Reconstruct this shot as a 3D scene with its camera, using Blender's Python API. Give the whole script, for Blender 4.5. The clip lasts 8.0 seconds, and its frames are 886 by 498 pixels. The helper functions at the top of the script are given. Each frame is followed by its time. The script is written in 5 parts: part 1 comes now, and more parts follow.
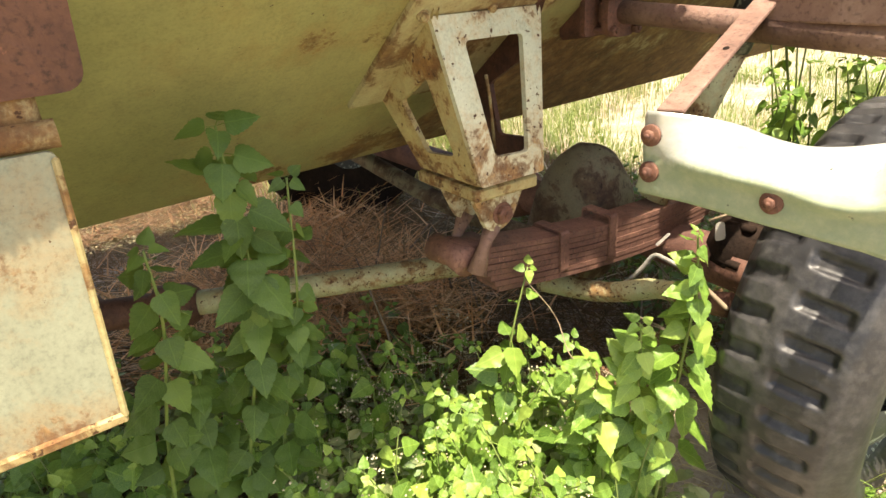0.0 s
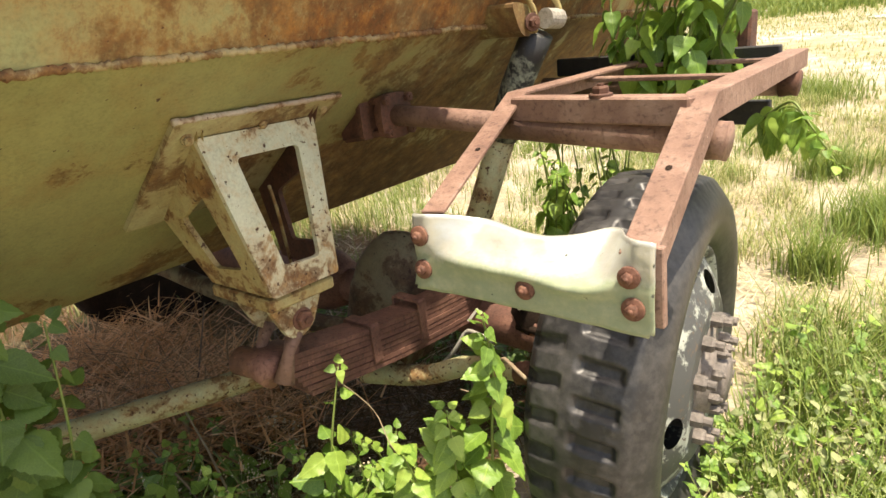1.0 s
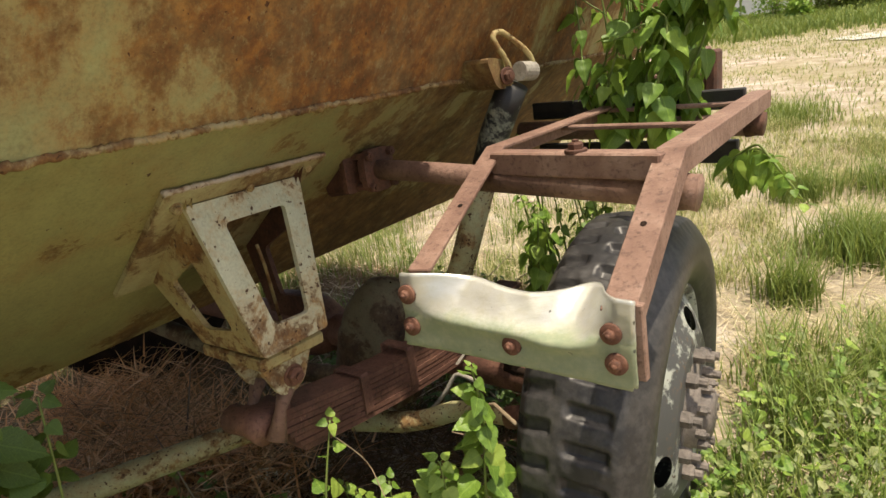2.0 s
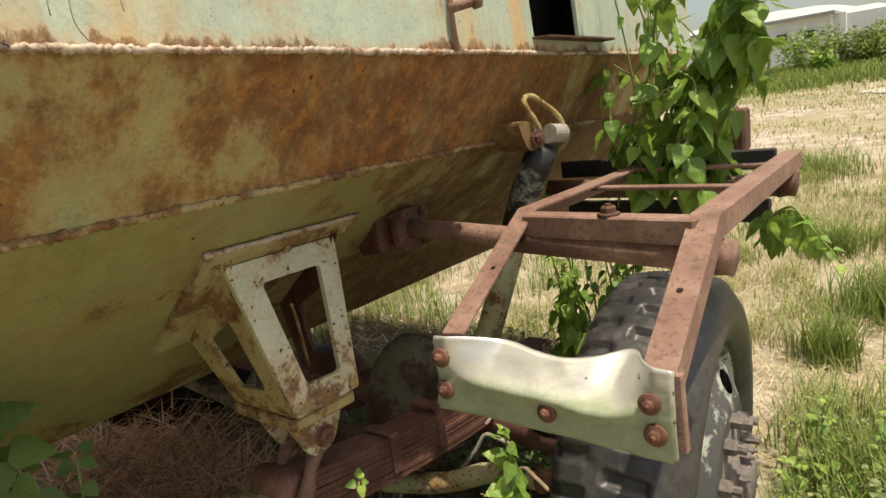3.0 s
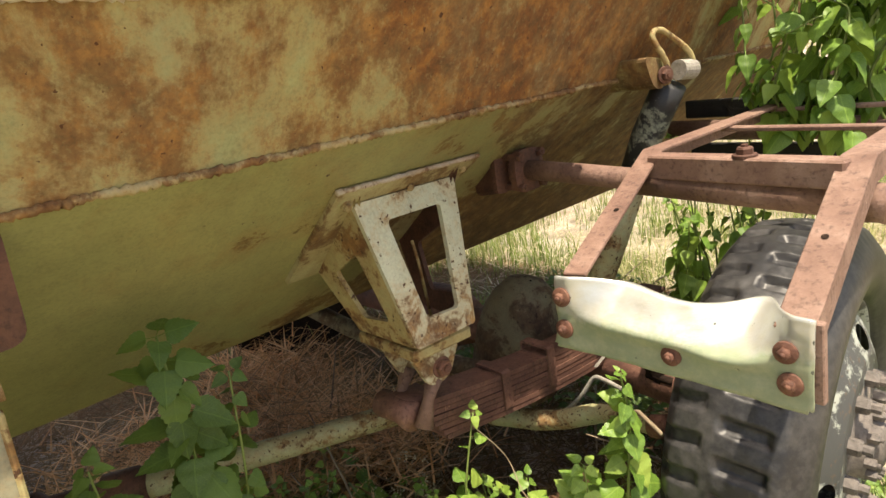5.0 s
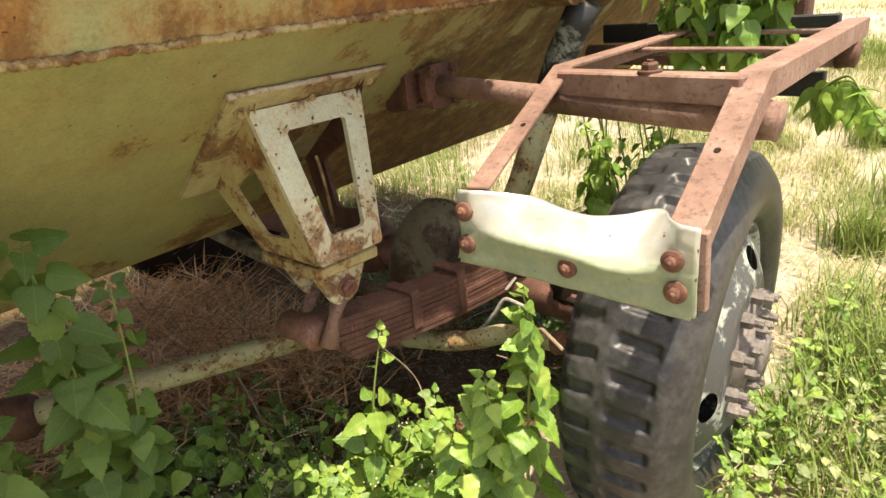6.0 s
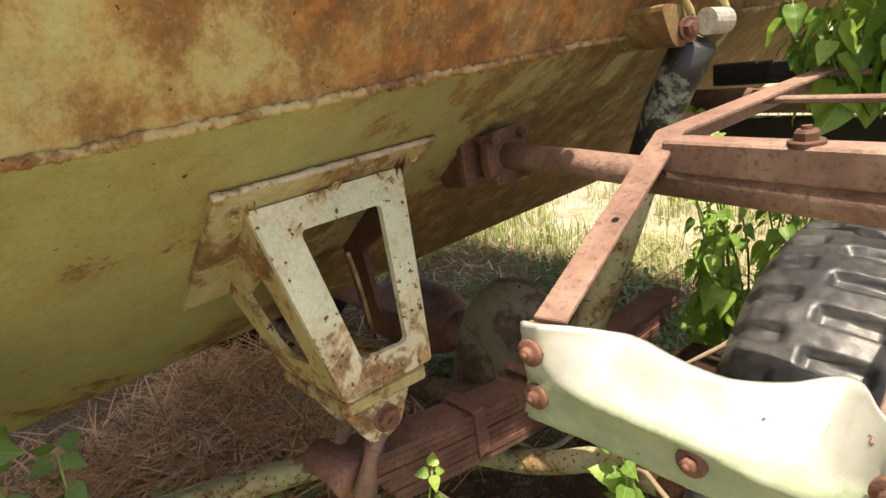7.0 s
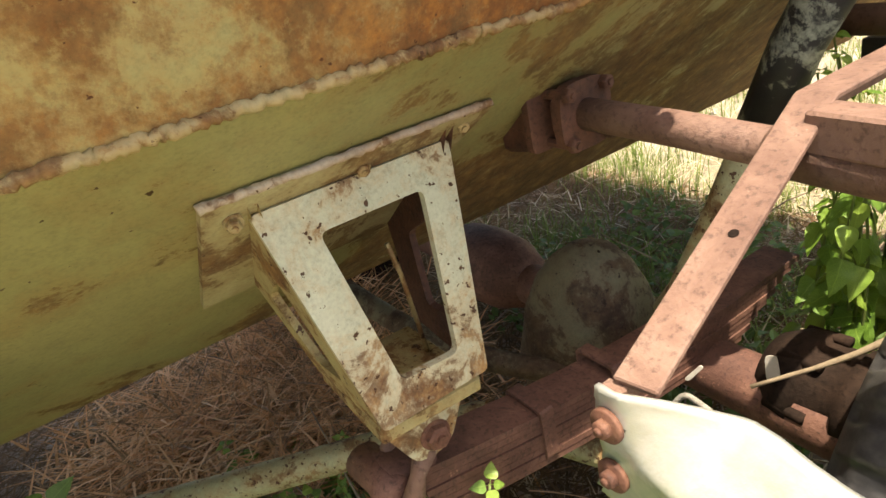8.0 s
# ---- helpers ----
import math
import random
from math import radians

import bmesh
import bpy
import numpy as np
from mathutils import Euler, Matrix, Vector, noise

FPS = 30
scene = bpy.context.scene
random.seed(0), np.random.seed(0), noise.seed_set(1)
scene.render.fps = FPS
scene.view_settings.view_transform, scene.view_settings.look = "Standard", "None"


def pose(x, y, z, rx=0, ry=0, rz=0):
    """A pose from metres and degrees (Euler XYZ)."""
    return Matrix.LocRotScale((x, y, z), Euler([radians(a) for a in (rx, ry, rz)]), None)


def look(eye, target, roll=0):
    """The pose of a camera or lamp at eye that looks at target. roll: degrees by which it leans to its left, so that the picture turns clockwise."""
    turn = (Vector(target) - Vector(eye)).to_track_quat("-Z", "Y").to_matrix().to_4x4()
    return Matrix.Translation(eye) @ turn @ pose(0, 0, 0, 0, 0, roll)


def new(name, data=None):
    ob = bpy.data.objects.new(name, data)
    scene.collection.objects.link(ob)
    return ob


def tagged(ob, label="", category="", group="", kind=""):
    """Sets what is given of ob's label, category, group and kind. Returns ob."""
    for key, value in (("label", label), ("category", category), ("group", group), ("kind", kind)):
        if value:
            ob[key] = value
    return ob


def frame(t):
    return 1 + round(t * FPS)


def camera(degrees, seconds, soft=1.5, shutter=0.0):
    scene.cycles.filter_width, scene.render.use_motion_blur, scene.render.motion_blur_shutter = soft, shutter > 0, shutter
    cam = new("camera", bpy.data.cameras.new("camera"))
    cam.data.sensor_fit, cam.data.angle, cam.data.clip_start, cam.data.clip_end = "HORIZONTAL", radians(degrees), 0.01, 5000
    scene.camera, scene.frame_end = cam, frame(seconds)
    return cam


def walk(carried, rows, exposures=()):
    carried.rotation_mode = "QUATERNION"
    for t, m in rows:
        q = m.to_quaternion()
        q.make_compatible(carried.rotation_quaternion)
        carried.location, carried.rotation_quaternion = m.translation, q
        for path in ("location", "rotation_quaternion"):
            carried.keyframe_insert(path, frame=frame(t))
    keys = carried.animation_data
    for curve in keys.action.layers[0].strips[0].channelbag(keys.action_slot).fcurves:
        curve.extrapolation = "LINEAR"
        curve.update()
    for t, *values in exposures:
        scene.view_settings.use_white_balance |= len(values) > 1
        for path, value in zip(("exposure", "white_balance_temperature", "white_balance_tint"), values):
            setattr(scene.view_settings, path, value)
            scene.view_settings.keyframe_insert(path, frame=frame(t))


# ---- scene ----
cam = camera(70.6, 8.0)
PATH = [
    (0, (0.151, 0.094, 1.262), (-1.354, 1.115, 0.432), -4.2),
    (0.5, (0.162, 0.172, 1.249), (-1.2, 1.408, 0.463), -10.7),
    (1, (0.237, 0.189, 1.317), (-0.996, 1.622, 0.665), -6.0),
    (1.5, (0.261, 0.189, 1.363), (-0.933, 1.677, 0.762), -7.9),
    (2.8, (0.224, 0.155, 1.403), (-1.006, 1.663, 0.94), -6.6),
    (3, (0.239, 0.165, 1.412), (-1.031, 1.654, 1.0), -7.6),
    (3.5, (0.249, 0.155, 1.43), (-1.043, 1.637, 1.062), -8.7),
    (4, (0.264, 0.144, 1.452), (-1.103, 1.546, 1.048), -12.5),
    (4.2, (0.256, 0.137, 1.479), (-1.172, 1.506, 1.183), -13.3),
    (5.3, (0.201, 0.119, 1.398), (-1.276, 1.309, 0.762), -7.1),
    (5.5, (0.191, 0.118, 1.398), (-1.263, 1.316, 0.725), -6.4),
    (6, (0.235, 0.168, 1.356), (-1.059, 1.488, 0.594), -6.1),
    (6.5, (0.274, 0.247, 1.366), (-0.942, 1.643, 0.608), -8.6),
    (7, (0.012, 0.481, 1.368), (-1.496, 1.637, 0.747), -9.3),
    (7.5, (-0.129, 0.657, 1.424), (-1.739, 1.567, 0.662), -12.9),
    (8, (-0.158, 0.676, 1.408), (-1.76, 1.533, 0.57), -12.8),
]
EXPOSURES = [(0.0, 1.38), (0.5, 1.22), (1.0, 0.98), (1.5, 0.52), (3.0, 0.18), (4.2, 0.22), (5.5, 1.02), (6.0, 1.02), (6.5, 0.80), (7.0, 1.05), (7.5, 1.12), (8.0, 1.11)]
walk(cam, [(t, look(eye, target, roll)) for t, eye, target, roll in PATH], exposures=[(t, e, 7700, 10) for t, e in EXPOSURES])

# ---- light ----
SUN_TO = Vector((0.27, -0.02, 0.94)).normalized()
world = bpy.data.worlds.new("sky")
scene.world = world
world.use_nodes = True
wn = world.node_tree.nodes
sky = wn.new("ShaderNodeTexSky")
sky.sky_type = "NISHITA"
sky.sun_disc = False
sky.sun_elevation = math.asin(SUN_TO.z)
sky.sun_rotation = math.atan2(SUN_TO.x, SUN_TO.y)
sky.dust_density = 3.0
wn["Background"].inputs[1].default_value = 0.145
world.node_tree.links.new(sky.outputs[0], wn["Background"].inputs[0])
sun = new("sun", bpy.data.lights.new("sun", "SUN"))
sun.data.energy, sun.data.angle, sun.data.color = 4.8, radians(0.6), (1.0, 0.95, 0.86)
sun.matrix_world = Matrix.Translation((3, -3, 9)) @ SUN_TO.to_track_quat("Z", "Y").to_matrix().to_4x4()


# ---- materials ----
def nodes_of(name):
    m = bpy.data.materials.new(name)
    m.use_nodes = True
    t = m.node_tree
    return m, t, t.nodes["Principled BSDF"]


def add(t, kind, **values):
    n = t.nodes.new(kind)
    for k, v in values.items():
        n.inputs[k].default_value = v
    return n


def coords(t, scale=(1, 1, 1)):
    c = t.nodes.new("ShaderNodeTexCoord")
    m = t.nodes.new("ShaderNodeMapping")
    m.inputs["Scale"].default_value = scale
    t.links.new(c.outputs["Object"], m.inputs["Vector"])
    return m.outputs[0]


def noise_at(t, vec, scale, detail=6.0, rough=0.6, distort=0.0):
    n = add(t, "ShaderNodeTexNoise", Scale=scale, Detail=detail, Roughness=rough, Distortion=distort)
    t.links.new(vec, n.inputs["Vector"])
    return n.outputs["Fac"]


def ramp(t, fac, stops):
    r = t.nodes.new("ShaderNodeValToRGB")
    e = r.color_ramp.elements
    while len(e) < len(stops):
        e.new(0.5)
    for slot, (p, c) in zip(e, stops):
        slot.position = p
        slot.color = (*c, 1.0) if isinstance(c, tuple) else (c, c, c, 1.0)
    t.links.new(fac, r.inputs[0])
    return r.outputs[0]


def mix(t, fac, a, b, how="MIX"):
    m = t.nodes.new("ShaderNodeMix")
    m.data_type, m.blend_type = "RGBA", how
    for slot, v in ((0, fac), (6, a), (7, b)):
        if isinstance(v, (int, float)):
            m.inputs[slot].default_value = v if slot == 0 else (v, v, v, 1.0)
        elif isinstance(v, tuple):
            m.inputs[slot].default_value = (*v, 1.0)
        else:
            t.links.new(v, m.inputs[slot])
    return m.outputs[2]


def maths(t, op, a, b):
    m = t.nodes.new("ShaderNodeMath")
    m.operation = op
    for slot, v in ((0, a), (1, b)):
        if isinstance(v, (int, float)):
            m.inputs[slot].default_value = v
        else:
            t.links.new(v, m.inputs[slot])
    return m.outputs[0]


def bump(t, b, height, strength, distance=0.004):
    n = add(t, "ShaderNodeBump", Strength=strength, Distance=distance)
    t.links.new(height, n.inputs["Height"])
    t.links.new(n.outputs[0], b.inputs["Normal"])


def height_mask(t, v, axis, lo, hi, a, b):
    """A value that goes from a to b along one axis of the thing."""
    s = t.nodes.new("ShaderNodeSeparateXYZ")
    t.links.new(v, s.inputs[0])
    r = t.nodes.new("ShaderNodeMapRange")
    t.links.new(s.outputs[axis], r.inputs[0])
    for slot, value in zip(range(1, 5), (lo, hi, a, b)):
        r.inputs[slot].default_value = value
    return r.outputs[0]


def painted(name, base, tint, rust_from=0.60, speck_from=0.66, streak=0.0, scale=3.0, rough=0.5, rusty=(0.15, 0.062, 0.020), edge=(0.31, 0.16, 0.05), along=None, low=None, metal=0.0, bands=(), soft=1.0):
    """Faded paint over rusting steel: washes, rust fields, runs and small chips.
    along: (y where rust begins, y where it is full), on the lower hull also dimmer light; low: (z of the lower edge, z
    where its rust ends, amount)."""
    m, t, b = nodes_of(name)
    v = coords(t)
    run = coords(t, (1.0, 1.0, 0.14))
    big, med = noise_at(t, v, scale, 9, 0.68, 0.6), noise_at(t, v, scale * 4.5, 7, 0.7, 0.4)
    fine, chip = noise_at(t, v, 60.0, 6, 0.75), noise_at(t, v, 75.0, 3, 0.55)
    runs = noise_at(t, run, 11.0, 7, 0.68)
    field = maths(t, "ADD", maths(t, "MULTIPLY", big, 0.95), maths(t, "MULTIPLY", med, 0.40))
    field = maths(t, "SUBTRACT", maths(t, "ADD", field, maths(t, "MULTIPLY", fine, 0.16)), 0.255)
    field = maths(t, "ADD", field, maths(t, "MULTIPLY", maths(t, "SUBTRACT", runs, 0.5), streak))
    if along:
        field = maths(t, "ADD", field, height_mask(t, v, "Y", *along))
    if low:
        field = maths(t, "ADD", field, height_mask(t, v, "Z", low[0], low[1], low[2], 0.0))
    wash = ramp(t, field, [(rust_from - 0.16, 0.0), (rust_from - 0.02, 1.0)])
    body = ramp(t, field, [(rust_from - 0.03 * soft, 0.0), (rust_from + 0.02 * soft, 0.75), (rust_from + 0.10 * soft, 1.0)])
    body = maths(t, "MULTIPLY", body, ramp(t, fine, [(0.30, 0.35), (0.45, 1.0)]))
    chips = ramp(t, maths(t, "ADD", chip, maths(t, "MULTIPLY", big, 0.25)), [(speck_from + 0.125, 0.0), (speck_from + 0.15, 1.0)])
    fade = mix(t, ramp(t, noise_at(t, v, 1.7, 6, 0.65), [(0.35, 0.0), (0.65, 1.0)]), base, tint)
    fade = mix(t, maths(t, "MULTIPLY", ramp(t, runs, [(0.45, 0.0), (0.75, 1.0)]), 0.35), fade, tuple(0.62 * c for c in tint))
    fade = mix(t, maths(t, "MULTIPLY", ramp(t, noise_at(t, v, 6.5, 7, 0.7), [(0.40, 0.0), (0.72, 1.0)]), 0.45), fade, tuple(0.60 * c for c in base))
    col = mix(t, maths(t, "MULTIPLY", wash, 0.68), fade, mix(t, 0.45, tuple(edge), fade))
    for centre, half, amount in bands:
        # an orange rust run washed down below a fitting
        off = maths(t, "ABSOLUTE", height_mask(t, v, "Y", centre - half, centre + half, -1.0, 1.0), 0.0)
        run_mask = maths(t, "MULTIPLY", maths(t, "SUBTRACT", 1.0, off), ramp(t, runs, [(0.25, 0.25), (0.6, 1.0)]))
        col = mix(t, maths(t, "MULTIPLY", run_mask, amount), col, (0.56, 0.33, 0.11))
    tone = ramp(t, noise_at(t, v, 17.0, 8, 0.72), [(0.32, tuple(0.42 * c for c in rusty)), (0.50, rusty), (0.68, edge)])
    col = mix(t, maths(t, "MULTIPLY", body, 0.92), col, tone)
    col = mix(t, chips, col, tuple(0.45 * c for c in rusty))
    grime = ramp(t, maths(t, "ADD", maths(t, "MULTIPLY", noise_at(t, v, 150.0, 4, 0.7), 0.6), maths(t, "MULTIPLY", noise_at(t, v, 28.0, 6, 0.75), 0.4)), [(0.36, 0.70), (0.50, 1.0), (0.66, 1.16)])
    col = mix(t, 0.8, col, grime, "MULTIPLY")
    t.links.new(col, b.inputs["Base Color"])
    t.links.new(mix(t, body, rough, 0.85), b.inputs["Roughness"])
    if metal:
        t.links.new(mix(t, body, metal, 0.0), b.inputs["Metallic"])
    bump(t, b, maths(t, "ADD", maths(t, "MULTIPLY", body, fine), maths(t, "ADD", maths(t, "MULTIPLY", chips, -0.7), maths(t, "MULTIPLY", noise_at(t, v, 9.0, 3, 0.5), 0.5))), 0.5, 0.003)
    return m


def rusted(name, a, c, d, scale=14.0, rough=0.75, metal=0.0):
    """Bare steel rusted all over: mottled browns with dark pits and pale scuffs."""
    m, t, b = nodes_of(name)
    v = coords(t)
    n0, n1, n2 = noise_at(t, v, scale * 0.35, 5, 0.6), noise_at(t, v, scale, 8, 0.72, 0.3), noise_at(t, v, 95.0, 4, 0.65)
    col = ramp(t, maths(t, "ADD", maths(t, "MULTIPLY", n1, 0.65), maths(t, "MULTIPLY", n0, 0.35)), [(0.34, a), (0.50, c), (0.68, d)])
    col = mix(t, maths(t, "MULTIPLY", ramp(t, n2, [(0.52, 0.0), (0.68, 1.0)]), 0.6), col, tuple(0.4 * k for k in a))
    col = mix(t, maths(t, "MULTIPLY", ramp(t, noise_at(t, v, 38.0, 5, 0.7), [(0.66, 0.0), (0.72, 1.0)]), 0.55), col, tuple(min(0.6, 1.9 * k) for k in d))
    t.links.new(col, b.inputs["Base Color"])
    b.inputs["Roughness"].default_value, b.inputs["Metallic"].default_value = rough, metal
    bump(t, b, maths(t, "ADD", n2, n1), 0.55, 0.004)
    return m


# olive holds the ground's bounce light; rust towards the nose also paints its dimming
PAINT_LOWER = painted("bounce_olive_hull_paint", (0.30, 0.28, 0.118), (0.24, 0.248, 0.11), 0.56, 0.72, 0.30, 2.4, 0.5, rusty=(0.13, 0.062, 0.022), edge=(0.26, 0.15, 0.05), along=(0.5, 1.8, -0.13, 0.17), low=(0.755, 0.92, 0.13))
PAINT_STRIP = painted("rusting_strip_paint", (0.33, 0.31, 0.13), (0.29, 0.34, 0.20), 0.472, 0.69, 0.45, 1.8, 0.55, rusty=(0.165, 0.055, 0.011), edge=(0.37, 0.150, 0.030), along=(0.0, 1.0, -0.04, 0.05), soft=1.7)
PAINT_UPPER = painted("pale_green_paint", (0.43, 0.515, 0.415), (0.40, 0.475, 0.375), 0.68, 0.73, 0.9, 1.6, 0.5, edge=(0.50, 0.26, 0.09), low=(1.550, 1.585, 0.24), bands=((0.575, 0.05, 0.65), (0.63, 0.06, 0.3), (0.42, 0.07, 0.55), (1.40, 0.05, 0.8), (1.66, 0.06, 0.8)))
PAINT_BRACKET = painted("pale_bracket_paint", (0.56, 0.57, 0.43), (0.50, 0.52, 0.38), 0.605, 0.650, 0.1, 10.0, 0.5, edge=(0.44, 0.25, 0.09), low=(0.80, 0.96, 0.12))
# rustier bracket paint with the shade of its sides put into the colour
PAINT_SHADE = painted("shaded_bracket_paint", (0.43, 0.38, 0.19), (0.37, 0.31, 0.14), 0.525, 0.64, 0.1, 8.0, 0.6)
PAINT_BASE = painted("rusty_base_plate_paint", (0.42, 0.39, 0.22), (0.36, 0.31, 0.16), 0.53, 0.72, 0.2, 5.0, 0.65, rusty=(0.13, 0.06, 0.022), edge=(0.24, 0.14, 0.05))
PAINT_PANEL = painted("cream_panel_paint", (0.28, 0.295, 0.21), (0.255, 0.265, 0.185), 0.68, 0.75, 0.2, 4.0, 0.5, low=(0.69, 0.79, 0.28))
PAINT_ROD = painted("rod_paint", (0.40, 0.41, 0.24), (0.34, 0.35, 0.20), 0.555, 0.615, 0.0, 6.0, 0.6)
PAINT_DOME = painted("drab_housing_paint", (0.22, 0.21, 0.13), (0.15, 0.135, 0.085), 0.50, 0.66, 0.0, 5.0, 0.7, rusty=(0.06, 0.03, 0.018), edge=(0.12, 0.075, 0.04))
PAINT_STRUT = painted("black_strut_paint", (0.016, 0.016, 0.018), (0.022, 0.022, 0.022), 0.545, 0.95, 0.0, 9.0, 0.5, rusty=(0.36, 0.38, 0.30), edge=(0.03, 0.03, 0.03))
WELD = painted("weld_bead", (0.40, 0.36, 0.19), (0.34, 0.26, 0.13), 0.50, 0.66, 0.0, 7.0, 0.6)
WELD_PALE = painted("pale_weld_bead", (0.54, 0.50, 0.42), (0.44, 0.34, 0.27), 0.56, 0.68, 0.0, 9.0, 0.5)
RUST_BAR = rusted("rusted_frame_steel", (0.13, 0.068, 0.05), (0.215, 0.125, 0.093), (0.35, 0.235, 0.185), 9.0)
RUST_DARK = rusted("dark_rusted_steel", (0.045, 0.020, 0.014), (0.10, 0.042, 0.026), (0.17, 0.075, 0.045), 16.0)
RUST_SPRING = rusted("rusted_spring_steel", (0.075, 0.034, 0.025), (0.14, 0.064, 0.046), (0.26, 0.13, 0.09), 12.0)
RUST_DRIP = rusted("brown_rust_drip", (0.20, 0.11, 0.05), (0.30, 0.17, 0.075), (0.42, 0.26, 0.12), 20.0)
RUST_CAST = rusted("near_black_brown", (0.012, 0.008, 0.006), (0.024, 0.015, 0.011), (0.05, 0.029, 0.02), 9.0, 0.85)
RUST_CAST.node_tree.nodes["Principled BSDF"].inputs["Specular IOR Level"].default_value = 0.12
RUST_BOLT = rusted("rusted_bolt", (0.08, 0.032, 0.022), (0.15, 0.065, 0.042), (0.25, 0.125, 0.08), 40.0)
NUT_GREY = rusted("weathered_hub_steel", (0.08, 0.072, 0.066), (0.16, 0.138, 0.122), (0.27, 0.23, 0.20), 22.0, 0.65)
HOSE_MAT = rusted("pale_hose", (0.22, 0.20, 0.17), (0.34, 0.32, 0.28), (0.42, 0.40, 0.36), 25.0, 0.6)
STEEL_AND_VOID = rusted("black_steel_and_void", (0.012, 0.012, 0.013), (0.02, 0.019, 0.018), (0.04, 0.034, 0.03), 12.0, 0.6)


def rubber():
    m, t, b = nodes_of("worn_tyre_rubber")
    v = coords(t)
    n1, n2 = noise_at(t, v, 7.0, 8, 0.7), noise_at(t, v, 60.0, 4, 0.6)
    dust = ramp(t, maths(t, "ADD", n1, maths(t, "MULTIPLY", maths(t, "SUBTRACT", n2, 0.5), 0.5)), [(0.42, 0.0), (0.72, 1.0)])
    t.links.new(mix(t, dust, (0.019, 0.019, 0.021), (0.066, 0.063, 0.061)), b.inputs["Base Color"])
    b.inputs["Roughness"].default_value = 0.44
    bump(t, b, n2, 0.3, 0.002)
    return m


def rim_paint():
    m, t, b = nodes_of("chipped_rim_paint")
    v = coords(t)
    n1, n2 = noise_at(t, v, 8.0, 9, 0.75), noise_at(t, v, 50.0, 4, 0.6)
    old = ramp(t, n1, [(0.50, 0.0), (0.54, 1.0)])
    col = mix(t, old, (0.06, 0.064, 0.066), (0.36, 0.39, 0.35))
    col = mix(t, ramp(t, n2, [(0.60, 0.0), (0.66, 1.0)]), col, (0.10, 0.075, 0.06))
    t.links.new(col, b.inputs["Base Color"])
    b.inputs["Roughness"].default_value = 0.55
    bump(t, b, maths(t, "ADD", n2, old), 0.4, 0.002)
    return m


def worn_glare_plate():
    """Bare metal paled with painted sun glare where the plate is buckled, with green paint left below."""
    m, t, b = nodes_of("worn_glare_fender_plate")
    v = coords(t)
    n1, n2, n3 = noise_at(t, v, 9.0, 7, 0.7, 0.4), noise_at(t, v, 48.0, 5, 0.7), noise_at(t, v, 70.0, 3, 0.5)
    # green gives way upward to the pale tone that holds the glare
    left = maths(t, "ADD", maths(t, "MULTIPLY", maths(t, "SUBTRACT", n1, 0.5), 1.1), height_mask(t, v, "Z", 0.970, 0.890, 0.0, 1.0))
    green = ramp(t, left, [(0.22, 0.0), (0.52, 1.0)])
    col = mix(t, green, (0.55, 0.56, 0.53), (0.25, 0.30, 0.20))
    col = mix(t, maths(t, "MULTIPLY", ramp(t, n2, [(0.42, 0.0), (0.70, 1.0)]), 0.35), col, (0.48, 0.45, 0.30))
    col = mix(t, ramp(t, maths(t, "ADD", n3, maths(t, "MULTIPLY", n1, 0.3)), [(0.85, 0.0), (0.89, 1.0)]), col, (0.07, 0.08, 0.06))
    t.links.new(col, b.inputs["Base Color"])
    t.links.new(mix(t, green, 0.28, 0.5), b.inputs["Roughness"])
    t.links.new(mix(t, green, 0.45, 0.0), b.inputs["Metallic"])
    bump(t, b, maths(t, "ADD", n1, maths(t, "MULTIPLY", n2, 0.4)), 0.35, 0.004)
    return m


def soil():
    m, t, b = nodes_of("dry_sandy_soil")
    v = coords(t)
    n0, n1, n2 = noise_at(t, v, 0.25, 5, 0.6), noise_at(t, v, 2.5, 7, 0.65), noise_at(t, v, 45.0, 5, 0.7)
    col = ramp(t, n1, [(0.32, (0.26, 0.205, 0.145)), (0.5, (0.43, 0.365, 0.285)), (0.66, (0.61, 0.55, 0.475))])
    col = mix(t, ramp(t, n0, [(0.42, 0.0), (0.62, 0.75)]), col, (0.24, 0.22, 0.075))
    col = mix(t, maths(t, "MULTIPLY", ramp(t, n2, [(0.45, 0.0), (0.7, 1.0)]), 0.55), col, (0.15, 0.10, 0.06))
    t.links.new(col, b.inputs["Base Color"])
    b.inputs["Roughness"].default_value = 0.95
    bump(t, b, maths(t, "ADD", n2, n1), 0.8, 0.02)
    return m


